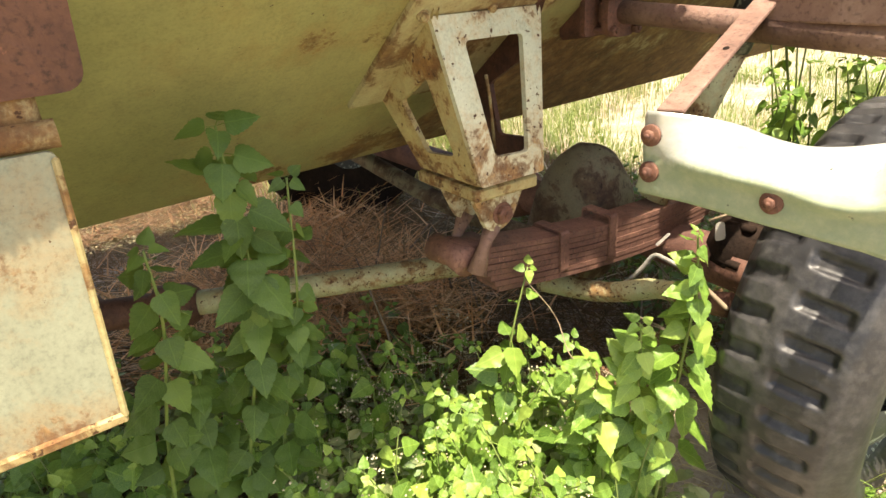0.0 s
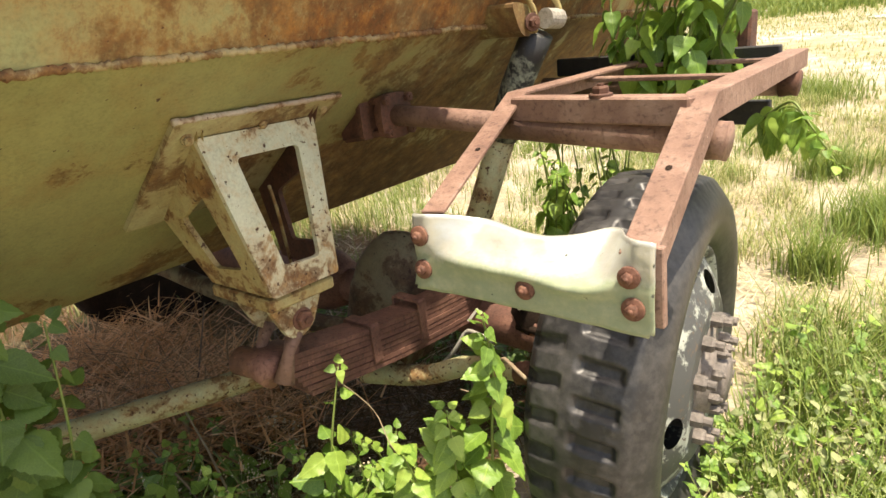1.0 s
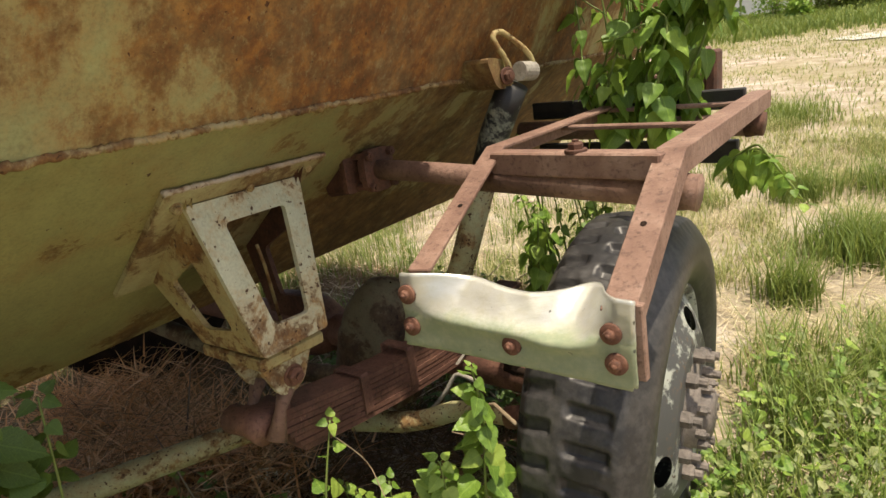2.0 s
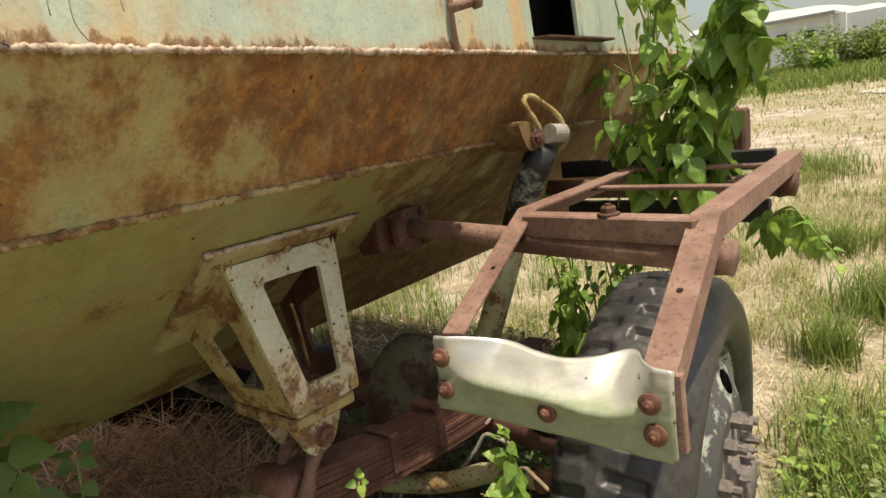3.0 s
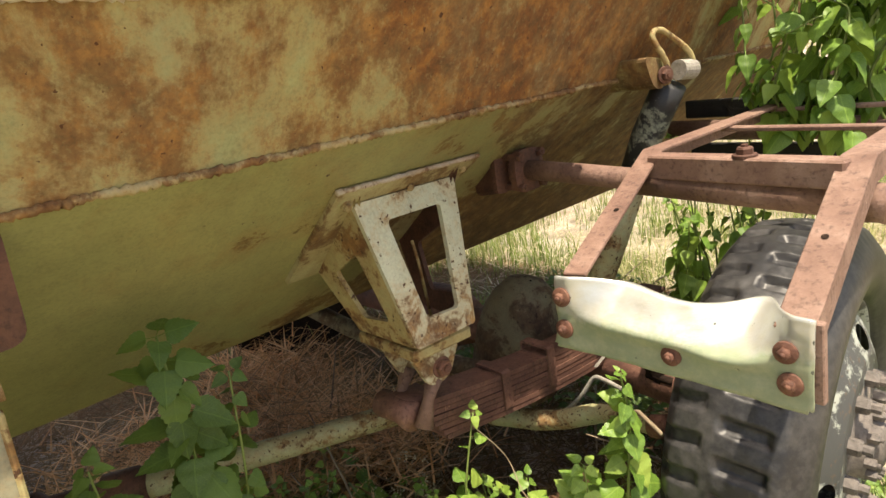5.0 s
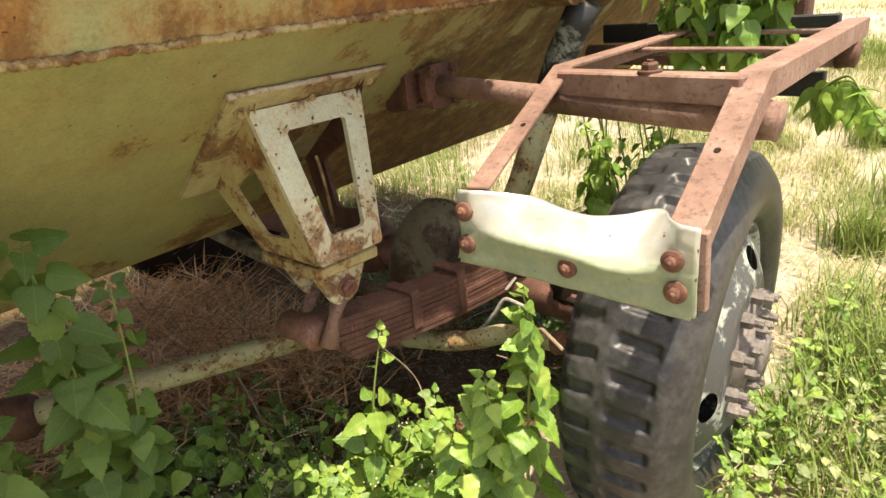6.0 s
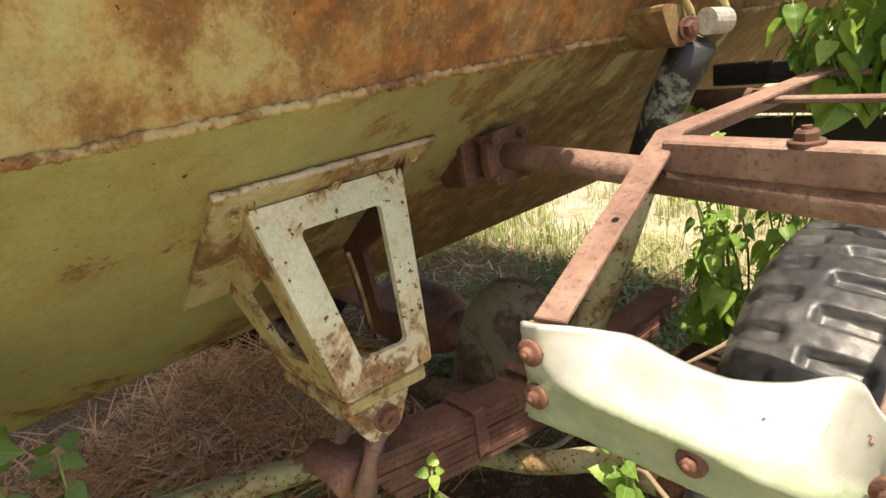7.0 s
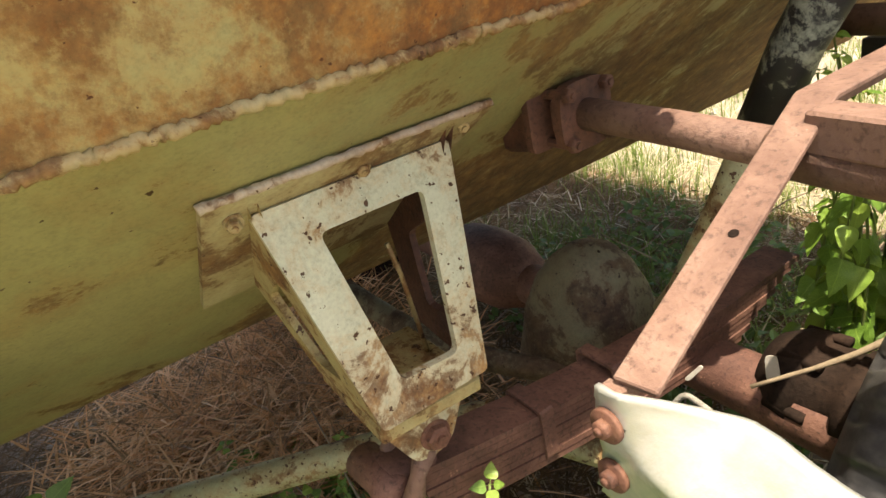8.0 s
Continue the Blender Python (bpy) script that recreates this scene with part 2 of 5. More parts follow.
def foliage(name, a, c, d, gloss=0.45, veins=False):
    """Leaf with light passing through it; the tone differs from leaf to leaf."""
    m, t, b = nodes_of(name)
    info, geo = t.nodes.new("ShaderNodeObjectInfo"), t.nodes.new("ShaderNodeNewGeometry")
    pick = maths(t, "FRACT", maths(t, "ADD", info.outputs["Random"], geo.outputs["Random Per Island"]), 0.0)
    col = ramp(t, pick, [(0.1, a), (0.55, c), (0.95, d)])
    v = coords(t)
    col = mix(t, maths(t, "MULTIPLY", ramp(t, noise_at(t, v, 30.0, 4, 0.6), [(0.35, 0.0), (0.75, 1.0)]), 0.4), col, tuple(1.5 * k for k in d))
    if veins:
        # pale midrib and side veins
        g, s = t.nodes.new("ShaderNodeTexCoord"), t.nodes.new("ShaderNodeSeparateXYZ")
        t.links.new(g.outputs["Generated"], s.inputs[0])
        off = maths(t, "ABSOLUTE", maths(t, "SUBTRACT", s.outputs["X"], 0.5), 0.0)
        rib = ramp(t, off, [(0.012, 1.0), (0.03, 0.0)])
        ph = maths(t, "FRACT", maths(t, "MULTIPLY", maths(t, "SUBTRACT", s.outputs["Y"], maths(t, "MULTIPLY", off, 0.55)), 8.0), 0.0)
        side = ramp(t, ph, [(0.05, 1.0), (0.16, 0.0)])
        both = maths(t, "MAXIMUM", rib, maths(t, "MULTIPLY", side, 0.5))
        col = mix(t, maths(t, "MULTIPLY", both, 0.32), col, tuple(1.6 * k for k in d))
        bump(t, b, both, 0.35, 0.002)
    t.links.new(col, b.inputs["Base Color"])
    b.inputs["Roughness"].default_value = gloss
    tr = t.nodes.new("ShaderNodeBsdfTranslucent")
    t.links.new(mix(t, 0.5, col, (0.28, 0.36, 0.08)), tr.inputs[0])
    ms = t.nodes.new("ShaderNodeMixShader")
    ms.inputs[0].default_value = 0.32
    t.links.new(b.outputs[0], ms.inputs[1])
    t.links.new(tr.outputs[0], ms.inputs[2])
    t.links.new(ms.outputs[0], t.nodes["Material Output"].inputs[0])
    return m


def plain(name, a, c, scale, rough=0.8):
    m, t, b = nodes_of(name)
    n1 = noise_at(t, coords(t), scale, 6, 0.65)
    t.links.new(ramp(t, n1, [(0.3, a), (0.7, c)]), b.inputs["Base Color"])
    b.inputs["Roughness"].default_value = rough
    bump(t, b, n1, 0.3, 0.003)
    return m


RUBBER, RIM, SOIL, PAINT_PLATE = rubber(), rim_paint(), soil(), worn_glare_plate()
LEAF = foliage("broad_leaf_green", (0.055, 0.145, 0.022), (0.13, 0.255, 0.038), (0.28, 0.39, 0.075), veins=True)
# darker copy of the leaf green, with the hull's shade in its colour
LEAF_SHADED = foliage("shaded_green_leaf", (0.034, 0.074, 0.015), (0.056, 0.116, 0.021), (0.105, 0.175, 0.034), 0.6, True)
LEAF_VINE = foliage("vine_leaf_green", (0.06, 0.15, 0.02), (0.12, 0.25, 0.035), (0.25, 0.37, 0.06), 0.5, True)
LEAF_SMALL = foliage("undergrowth_green", (0.13, 0.18, 0.075), (0.22, 0.28, 0.11), (0.36, 0.38, 0.18), 0.6)
GRASS = foliage("field_grass_green", (0.14, 0.20, 0.045), (0.25, 0.28, 0.085), (0.48, 0.42, 0.22), 0.7)
GRASS_LUSH = foliage("lush_grass_green", (0.08, 0.15, 0.025), (0.14, 0.21, 0.04), (0.22, 0.26, 0.06), 0.6)
STRAW = foliage("dry_straw", (0.11, 0.04, 0.015), (0.74, 0.33, 0.12), (0.95, 0.64, 0.37), 0.7)
STRAW_PALE = foliage("bleached_straw", (0.34, 0.26, 0.15), (0.55, 0.45, 0.29), (0.72, 0.63, 0.46), 0.8)
# reddish straw, darkened so its colour deepens the shade under the hull
STRAW_DIM = foliage("dimmed_brown_straw", (0.05, 0.024, 0.014), (0.115, 0.055, 0.030), (0.24, 0.13, 0.066), 0.85)
STEM = plain("green_stem", (0.10, 0.16, 0.03), (0.18, 0.22, 0.06), 20.0, 0.6)
TWIG = plain("dry_twig", (0.16, 0.11, 0.07), (0.34, 0.27, 0.18), 30.0)
BLOSSOM = plain("dry_seed_heads", (0.42, 0.36, 0.22), (0.62, 0.56, 0.40), 60.0)
WALL_WHITE = plain("whitewashed_wall", (0.74, 0.74, 0.72), (0.84, 0.84, 0.82), 1.5)
ROOF_GREY = plain("grey_roof_sheet", (0.30, 0.31, 0.32), (0.42, 0.43, 0.44), 2.0, 0.6)
GLASS_DARK = plain("dark_window", (0.02, 0.022, 0.025), (0.04, 0.042, 0.045), 3.0, 0.3)
# woodland green paled to hold the haze of distance
HILL = plain("hazed_hill_green", (0.36, 0.41, 0.38), (0.50, 0.54, 0.51), 0.05)
SAND = plain("pale_bare_sand", (0.42, 0.40, 0.36), (0.56, 0.53, 0.49), 4.0, 0.9)
STONE = plain("pale_stone", (0.40, 0.37, 0.32), (0.60, 0.56, 0.50), 18.0, 0.85)


# ---- mesh helpers ----
def part(name, bm, material, parent=None, label="", smooth=False, matrix=None):
    """Link a bmesh as one mesh object, under a thing or a part."""
    bmesh.ops.recalc_face_normals(bm, faces=bm.faces)
    me = bpy.data.meshes.new(name)
    bm.to_mesh(me)
    bm.free()
    me.materials.append(material)
    if smooth:
        me.polygons.foreach_set("use_smooth", [True] * len(me.polygons))
    return part_of(name, me, parent, label, matrix)


def part_of(name, me, parent=None, label="", matrix=None):
    ob = new(name, me)
    if parent is not None:
        ob.parent = parent
    if matrix is not None:
        ob.matrix_basis = matrix
    return tagged(ob, label)


def empty(name, at, label, category, group="", kind=""):
    ob = new(name)
    ob.location = at
    ob.empty_display_size = 0.1
    return tagged(ob, label, category, group, kind)


def faces_mesh(name, verts, faces, material, smooth=False):
    me = bpy.data.meshes.new(name)
    me.from_pydata(verts, [], faces)
    me.materials.append(material)
    if smooth:
        me.polygons.foreach_set("use_smooth", [True] * len(me.polygons))
    me.update()
    return me


def rounded(pts, r, n=4):
    """Round the corners of a planar loop."""
    out, k = [], len(pts)
    for i in range(k):
        p, a, b = Vector(pts[i]), Vector(pts[i - 1]), Vector(pts[(i + 1) % k])
        da, db = (a - p), (b - p)
        ra = min(r, 0.45 * da.length, 0.45 * db.length)
        pa, pb = p + da.normalized() * ra, p + db.normalized() * ra
        for j in range(n + 1):
            u = j / n
            out.append((1 - u) ** 2 * pa + 2 * u * (1 - u) * p + u * u * pb)
    return out


def sheet(bm, outer, inners, shift):
    """A plate with holes: a filled loop pushed out along shift."""
    edges = []
    for loop in (outer, *inners):
        vs = [bm.verts.new(p) for p in loop]
        edges += [bm.edges.new((vs[i], vs[(i + 1) % len(vs)])) for i in range(len(vs))]
    got = bmesh.ops.triangle_fill(bm, use_beauty=True, use_dissolve=False, edges=edges)
    faces = [g for g in got["geom"] if isinstance(g, bmesh.types.BMFace)]
    ext = bmesh.ops.extrude_face_region(bm, geom=faces)
    bmesh.ops.translate(bm, vec=shift, verts=[g for g in ext["geom"] if isinstance(g, bmesh.types.BMVert)])


def beam(bm, a, b, across, width, height, bevel=0.004):
    """A bar from a to b; across gives the side its width lies on."""
    a, b = Vector(a), Vector(b)
    d = (b - a).normalized()
    s = (Vector(across) - d * Vector(across).dot(d)).normalized()
    u = d.cross(s)
    vs = [bm.verts.new(p + s * (i * width / 2) + u * (j * height / 2)) for p in (a, b) for i, j in ((-1, -1), (1, -1), (1, 1), (-1, 1))]
    fs = [bm.faces.new([vs[k] for k in f]) for f in ((0, 1, 2, 3), (7, 6, 5, 4), (0, 4, 5, 1), (1, 5, 6, 2), (2, 6, 7, 3), (3, 7, 4, 0))]
    if bevel:
        edges = list({e for f in fs for e in f.edges})
        bmesh.ops.bevel(bm, geom=edges, offset=bevel, segments=1, affect="EDGES")


def tube(bm, pts, radius, segs=12, lumpy=0.0, cap=True, seed=0):
    """A tube through points; radius a number or one for each point."""
    pts = [Vector(p) for p in pts]
    rr = radius if isinstance(radius, (list, tuple)) else [radius] * len(pts)
    rng = random.Random(seed)
    rings, side = [], None
    for i, p in enumerate(pts):
        d = (pts[min(i + 1, len(pts) - 1)] - pts[max(i - 1, 0)]).normalized()
        if side is None:
            side = d.cross(Vector((0.13, 0.21, 0.97))).normalized()
        side = (side - d * side.dot(d)).normalized()
        up = d.cross(side)
        k = 1 + lumpy * (rng.random() - 0.5)
        off = side * (lumpy * rr[i] * (rng.random() - 0.5)) + up * (lumpy * rr[i] * (rng.random() - 0.5))
        rings.append([bm.verts.new(p + off + (side * math.cos(q) + up * math.sin(q)) * rr[i] * k) for q in (2 * math.pi * j / segs for j in range(segs))])
    for r0, r1 in zip(rings, rings[1:]):
        for j in range(segs):
            bm.faces.new((r0[j], r0[(j + 1) % segs], r1[(j + 1) % segs], r1[j]))
    if cap:
        bm.faces.new(rings[0][::-1])
        bm.faces.new(rings[-1])


def smooth_path(ctrl, n):
    """Points along a smooth curve through the control points."""
    c = [Vector(p) for p in ctrl]
    c = [2 * c[0] - c[1], *c, 2 * c[-1] - c[-2]]
    out = []
    for i in range(1, len(c) - 2):
        for j in range(n):
            u = j / n
            p0, p1, p2, p3 = c[i - 1 : i + 3]
            out.append(0.5 * (2 * p1 + (p2 - p0) * u + (2 * p0 - 5 * p1 + 4 * p2 - p3) * u * u + (3 * p1 - p0 - 3 * p2 + p3) * u ** 3))
    return out + [c[-2]]


def spun(bm, profile, centre, segs=64, axis="x", closed=False):
    """Turn a profile of (radius, offset) round the X axis (or Z) through centre."""
    c, rings = Vector(centre), []
    for r, o in profile:
        ring = []
        for j in range(segs):
            q = 2 * math.pi * j / segs
            ring.append(bm.verts.new(c + (Vector((o, r * math.cos(q), r * math.sin(q))) if axis == "x" else Vector((r * math.cos(q), r * math.sin(q), o)))))
        rings.append(ring)
    pairs = list(zip(rings, rings[1:])) + ([(rings[-1], rings[0])] if closed else [])
    for r0, r1 in pairs:
        for j in range(segs):
            bm.faces.new((r0[j], r0[(j + 1) % segs], r1[(j + 1) % segs], r1[j]))
    return rings


def hex_bolt(bm, at, out, r, h, washer=0.0, thick=0.004):
    """A hexagon bolt head on a washer, pointing along out."""
    at, out = Vector(at), Vector(out).normalized()
    s = out.orthogonal().normalized()
    u = out.cross(s)

    def ring(rad, off, n, turn=0.0):
        return [bm.verts.new(at + out * off + (s * math.cos(q) + u * math.sin(q)) * rad) for q in (2 * math.pi * j / n + turn for j in range(n))]

    def stack(rings):
        for r0, r1 in zip(rings, rings[1:]):
            for j in range(len(r0)):
                bm.faces.new((r0[j], r0[(j + 1) % len(r0)], r1[(j + 1) % len(r0)], r1[j]))
        bm.faces.new(rings[0][::-1])
        bm.faces.new(rings[-1])

    if washer:
        stack([ring(washer, -0.002, 18), ring(washer, thick * 0.7, 18), ring(washer * 0.93, thick, 18)])
    stack([ring(r, thick * 0.5, 6), ring(r, thick + h * 0.75, 6), ring(r * 0.82, thick + h, 6)])
    stack([ring(r * 0.45, thick + h * 0.9, 10), ring(r * 0.42, thick + h * 1.35, 10)])


# ---- ground ----
def ground_z(x, y):
    rise = max(0.0, y - 3.0)
    z = -0.18 + 0.045 * (rise - 2.0 * (1 - math.exp(-rise / 2.0)) if rise < 60 else 58.0)
    z += 0.035 * noise.noise((x * 0.7, y * 0.7, 0.3)) + 0.012 * noise.noise((x * 3.1, y * 3.1, 1.3))
    return z


def ground_sheet():
    def steps(lo, hi, centre):
        out, s, v = [centre], 0.14, centre
        while v < hi:
            v += s
            s = min(s * 1.07, 60)
            out.append(v)
        s, v = 0.14, centre
        while v > lo:
            v -= s
            s = min(s * 1.07, 60)
            out.append(v)
        return sorted(out)

    xs, ys = steps(-900, 900, -0.8), steps(-300, 1500, 1.2)
    verts = [(x, y, ground_z(x, y)) for y in ys for x in xs]
    w = len(xs)
    faces = [(j * w + i, j * w + i + 1, (j + 1) * w + i + 1, (j + 1) * w + i) for j in range(len(ys) - 1) for i in range(w - 1)]
    tagged(new("ground", faces_mesh("ground", verts, faces, SOIL, True)), "pale dry sandy field soil with faint green patches", "ground", kind="structure")


ground_sheet()

# ---- vehicle hull ----
CHINE, WELDLINE, KEEL = (-0.757, 1.320), (-0.632, 1.549), (-1.462, 0.760)
Y0, Y1, MID = -1.9, 3.45, -1.88
vehicle = empty("armoured_vehicle", (MID, 0.4, -0.18), "derelict pale green armoured vehicle rusting in a weedy field", "vehicle")
vehicle_inverse = Matrix.Translation(vehicle.location).inverted()


def tapered(p):
    """The hull narrows towards its nose: a wedge about the middle plane."""
    return Vector((MID + (p[0] - MID) * (1 - 0.0565 * (p[1] - 1.0)), p[1], p[2]))


def hull_part(name, bm, material, label="", smooth=False, parent=None):
    for v in bm.verts:
        v.co = tapered(v.co)
    return vpart(name, bm, material, label, smooth, parent)


def vpart(name, bm, material, label="", smooth=False, parent=None):
    ob = part(name, bm, material, parent or vehicle, label, smooth)
    if parent is None:
        ob.matrix_parent_inverse = vehicle_inverse
    return ob


def long_plate(p, q, y0, y1, thick, inward):
    """A long plate between two lines of the section, in short lengths."""
    bm, steps = bmesh.new(), 48
    n = Vector((inward[0], 0, inward[1])).normalized() * thick
    rows = []
    for i in range(steps + 1):
        y = y0 + (y1 - y0) * i / steps
        a, b = Vector((p[0], y, p[1])), Vector((q[0], y, q[1]))
        rows.append([bm.verts.new(v) for v in (a, a.lerp(b, 0.25), a.lerp(b, 0.5), a.lerp(b, 0.75), b, b + n, a + n)])
    for r0, r1 in zip(rows, rows[1:]):
        for j in range(7):
            bm.faces.new((r0[j], r0[(j + 1) % 7], r1[(j + 1) % 7], r1[j]))
    bm.faces.new(rows[0][::-1])
    bm.faces.new(rows[-1])
    return bm


def mirror(p):
    return (2 * MID - p[0], p[1])


hull_part("lower_side_plate", long_plate(CHINE, KEEL, Y0, Y1, 0.012, (-0.62, 0.78)), PAINT_LOWER, "olive lower hull plate sloping inward, with bounce light painted in")
hull_part("side_strip_plate", long_plate((CHINE[0], CHINE[1] + 0.002), WELDLINE, Y0, Y1, 0.012, (-0.88, 0.48)), PAINT_STRIP, "overhanging plate with broad brown rust stains")
hull_part("lower_side_plate", long_plate(mirror(CHINE), mirror(KEEL), Y0, Y1, 0.012, (0.62, 0.78)), PAINT_LOWER)
hull_part("side_strip_plate", long_plate(mirror(CHINE), mirror(WELDLINE), Y0, Y1, 0.012, (0.88, 0.48)), PAINT_STRIP)
hull_part("belly_plate", long_plate((KEEL[0] - 0.004, KEEL[1]), (2 * MID - KEEL[0] + 0.004, KEEL[1]), Y0, Y1, 0.012, (0, 1)), PAINT_DOME, "dark flat belly plate")
TOP = 2.25
WIN = (1.750, 2.070, 1.592, 2.02)
bm = bmesh.new()
ux = WELDLINE[0] + 0.004
lean = -0.06


def side_at(y, z):
    return Vector((ux + lean * (z - 1.549), y, z))


sheet(bm, [side_at(Y0, 1.547), side_at(Y1, 1.547), side_at(Y1, TOP), side_at(Y0, TOP)],
      [rounded([side_at(WIN[0], WIN[2]), side_at(WIN[1], WIN[2]), side_at(WIN[1], WIN[3]), side_at(WIN[0], WIN[3])], 0.012)], Vector((-0.014, 0, 0)))
hull_part("upper_side_plate", bm, PAINT_UPPER, "pale mint upper side plate with rust runs")
bm = bmesh.new()
sheet(bm, [Vector((2 * MID - ux, Y0, 1.547)), Vector((2 * MID - ux, Y1, 1.547)), Vector((2 * MID - ux, Y1, TOP)), Vector((2 * MID - ux, Y0, TOP))], [], Vector((0.014, 0, 0)))
hull_part("upper_side_plate", bm, PAINT_UPPER)
hull_part("roof_plate", long_plate((ux - 0.05, TOP), (2 * MID - ux + 0.05, TOP), Y0, Y1, 0.012, (0, 1)), PAINT_UPPER)
section = [CHINE, WELDLINE, (ux - 0.045, TOP), (2 * MID - ux + 0.045, TOP), mirror(WELDLINE), mirror(CHINE), mirror(KEEL), KEEL]
for y, d in ((Y1 - 0.016, 0.014), (Y0 + 0.016, -0.014)):
    bm = bmesh.new()
    sheet(bm, [Vector((p[0] + (0.012 if p[0] < MID else -0.012), y, p[1])) for p in section], [], Vector((0, d, 0)))
    hull_part("end_plate", bm, PAINT_LOWER)


def weld_line(name, x, z, y0, y1, r, material, seed, label):
    """A hand-laid bead: overlapping lumps of uneven size along the joint."""
    rng, bm, y = random.Random(seed), bmesh.new(), y0
    pts, rad = [], []
    while y < y1:
        k = 0.80 + 0.35 * rng.random() + 0.22 * noise.noise((y * 9.0, seed, 0.0))
        if rng.random() < 0.05:
            k *= 1.35
        pts.append((x + 0.0025 * rng.uniform(-1, 1), y, z + 0.0025 * rng.uniform(-1, 1) + 0.002 * noise.noise((y * 5.0, seed, 3.0))))
        rad.append(r * k)
        y += rng.uniform(0.0025, 0.007)
    tube(bm, pts, rad, 8, 0.0)
    hull_part(name, bm, material, label, True)


weld_line("chine_weld", CHINE[0] + 0.002, CHINE[1], -0.6, Y1, 0.0070, WELD, 3, "lumpy weld bead along the chine")
weld_line("upper_weld", WELDLINE[0] + 0.004, WELDLINE[1], -0.6, Y1, 0.0056, WELD_PALE, 5, "pale lumpy weld bead under the upper plate")

# window opening: frame, sill and a black sheet added for the unlit inside
bm = bmesh.new()
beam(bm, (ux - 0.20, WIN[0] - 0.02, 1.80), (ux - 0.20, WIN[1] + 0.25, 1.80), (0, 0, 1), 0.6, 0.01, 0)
hull_part("port_dark_sheet", bm, STEEL_AND_VOID, "black sheet added for the unlit inside of the opening")
bm = bmesh.new()
sheet(bm, [Vector((ux - 0.03, 1.735, 1.586)), Vector((ux + 0.05, 1.745, 1.584)), Vector((ux + 0.058, 2.00, 1.584)), Vector((ux + 0.045, 2.27, 1.588)), Vector((ux - 0.03, 2.27, 1.586))], [], Vector((0, 0, 0.006)))
hull_part("port_sill", bm, RUST_DARK, "thin dark rusted sill under the opening")

# thin rust drips on the upper plate
for ctrl in (((0.500, 1.95), (0.517, 1.765), (0.534, 1.684), (0.520, 1.62), (0.518, 1.58), (0.532, 1.554)), ((0.560, 1.95), (0.573, 1.766), (0.578, 1.69), (0.580, 1.64), (0.584, 1.596)), ((0.488, 1.70), (0.493, 1.640), (0.492, 1.586))):
    bm = bmesh.new()
    tube(bm, smooth_path([side_at(y, z) + Vector((0.0002, 0, 0)) for y, z in ctrl], 5), 0.0007, 6, 0.5)
    hull_part("rust_drip", bm, RUST_DRIP, "thin brown rust drip", True)

# hinge stubs on the upper plate
stub = bmesh.new()
beam(stub, side_at(0.400, 1.553) + Vector((0.002, 0, 0)), side_at(0.398, 1.665) + Vector((0.002, 0, 0)), (0, 1, 0), 0.034, 0.006, 0.002)
stub = hull_part("hinge_strap", stub, PAINT_BRACKET, "vertical strap with a rusted bolt stub")
bm = bmesh.new()
tube(bm, [side_at(0.396, 1.660), side_at(0.410, 1.661) + Vector((0.024, 0, 0)), side_at(0.424, 1.662) + Vector((0.047, 0, 0))], [0.019, 0.0145, 0.0135], 12, 0.3)
hex_bolt(bm, side_at(0.424, 1.662) + Vector((0.045, 0, 0)), (1, 0.5, 0.02), 0.0165, 0.012)
hull_part("hinge_pin", bm, RUST_DARK, "rusted hinge pin", True, stub)
bm = bmesh.new()
tube(bm, [side_at(1.338, 1.550) + Vector((0.01, 0, 0)), side_at(1.336, 1.63) + Vector((0.012, 0, 0)), side_at(1.340, 1.66) + Vector((0.012, 0, 0)), side_at(1.364, 1.85) + Vector((0.011, 0, 0))], 0.007, 8, 0.2)
rod2 = hull_part("latch_rod", bm, RUST_BAR, "thin rusted vertical latch rod", True)
bm = bmesh.new()
tube(bm, [side_at(1.328, 1.640) + Vector((0.012, 0, 0)), side_at(1.373, 1.650) + Vector((0.055, 0, 0))], [0.011, 0.011], 10, 0.1)
tube(bm, [side_at(1.371, 1.6495) + Vector((0.053, 0, 0)), side_at(1.386, 1.653) + Vector((0.064, 0, 0))], [0.017, 0.017], 12, 0.1)
hull_part("latch_handle", bm, RUST_BAR, "stubby rusted handle with a knob", True, rod2)

for k, (y, z, w, h) in enumerate(((0.452, 1.635, 0.016, 0.026), (0.374, 1.616, 0.020, 0.017), (0.30, 1.570, 0.09, 0.020))):
    rr = random.Random(40 + k)
    bm = bmesh.new()
    sheet(bm, [side_at(y + w * math.cos(q) * rr.uniform(0.82, 1.1), z + h * math.sin(q) * rr.uniform(0.82, 1.1)) + Vector((0.0004, 0, 0)) for q in (2 * math.pi * j / 16 for j in range(16))], [], Vector((0.0006, 0, 0)))
    hull_part("paint_scar", bm, RUST_DARK if k else ROOF_GREY, "patch of flaked paint")

# brown mounting plate and hanging cream flap near the start
bm = bmesh.new()
sheet(bm, rounded([Vector((-0.728, -0.42, 1.325)), Vector((-0.728, 0.198, 1.325)), Vector((-0.760, 0.192, 1.150)), Vector((-0.760, -0.42, 1.150))], 0.03, 5),
      [[Vector((-0.7365, 0.10 + 0.016 * math.cos(q), 1.222 + 0.013 * math.sin(q))) + Vector((-0.009, 0, 0)) for q in (2 * math.pi * j / 14 for j in range(14))]], Vector((0.016, 0, 0)))
mount = vpart("mounting_plate", bm, RUST_DARK, "dark brown rusted mounting plate with a bolt hole")
bm = bmesh.new()
beam(bm, (-0.765, -0.40, 1.135), (-0.765, 0.135, 1.135), (0, 0, 1), 0.05, 0.03, 0.008)
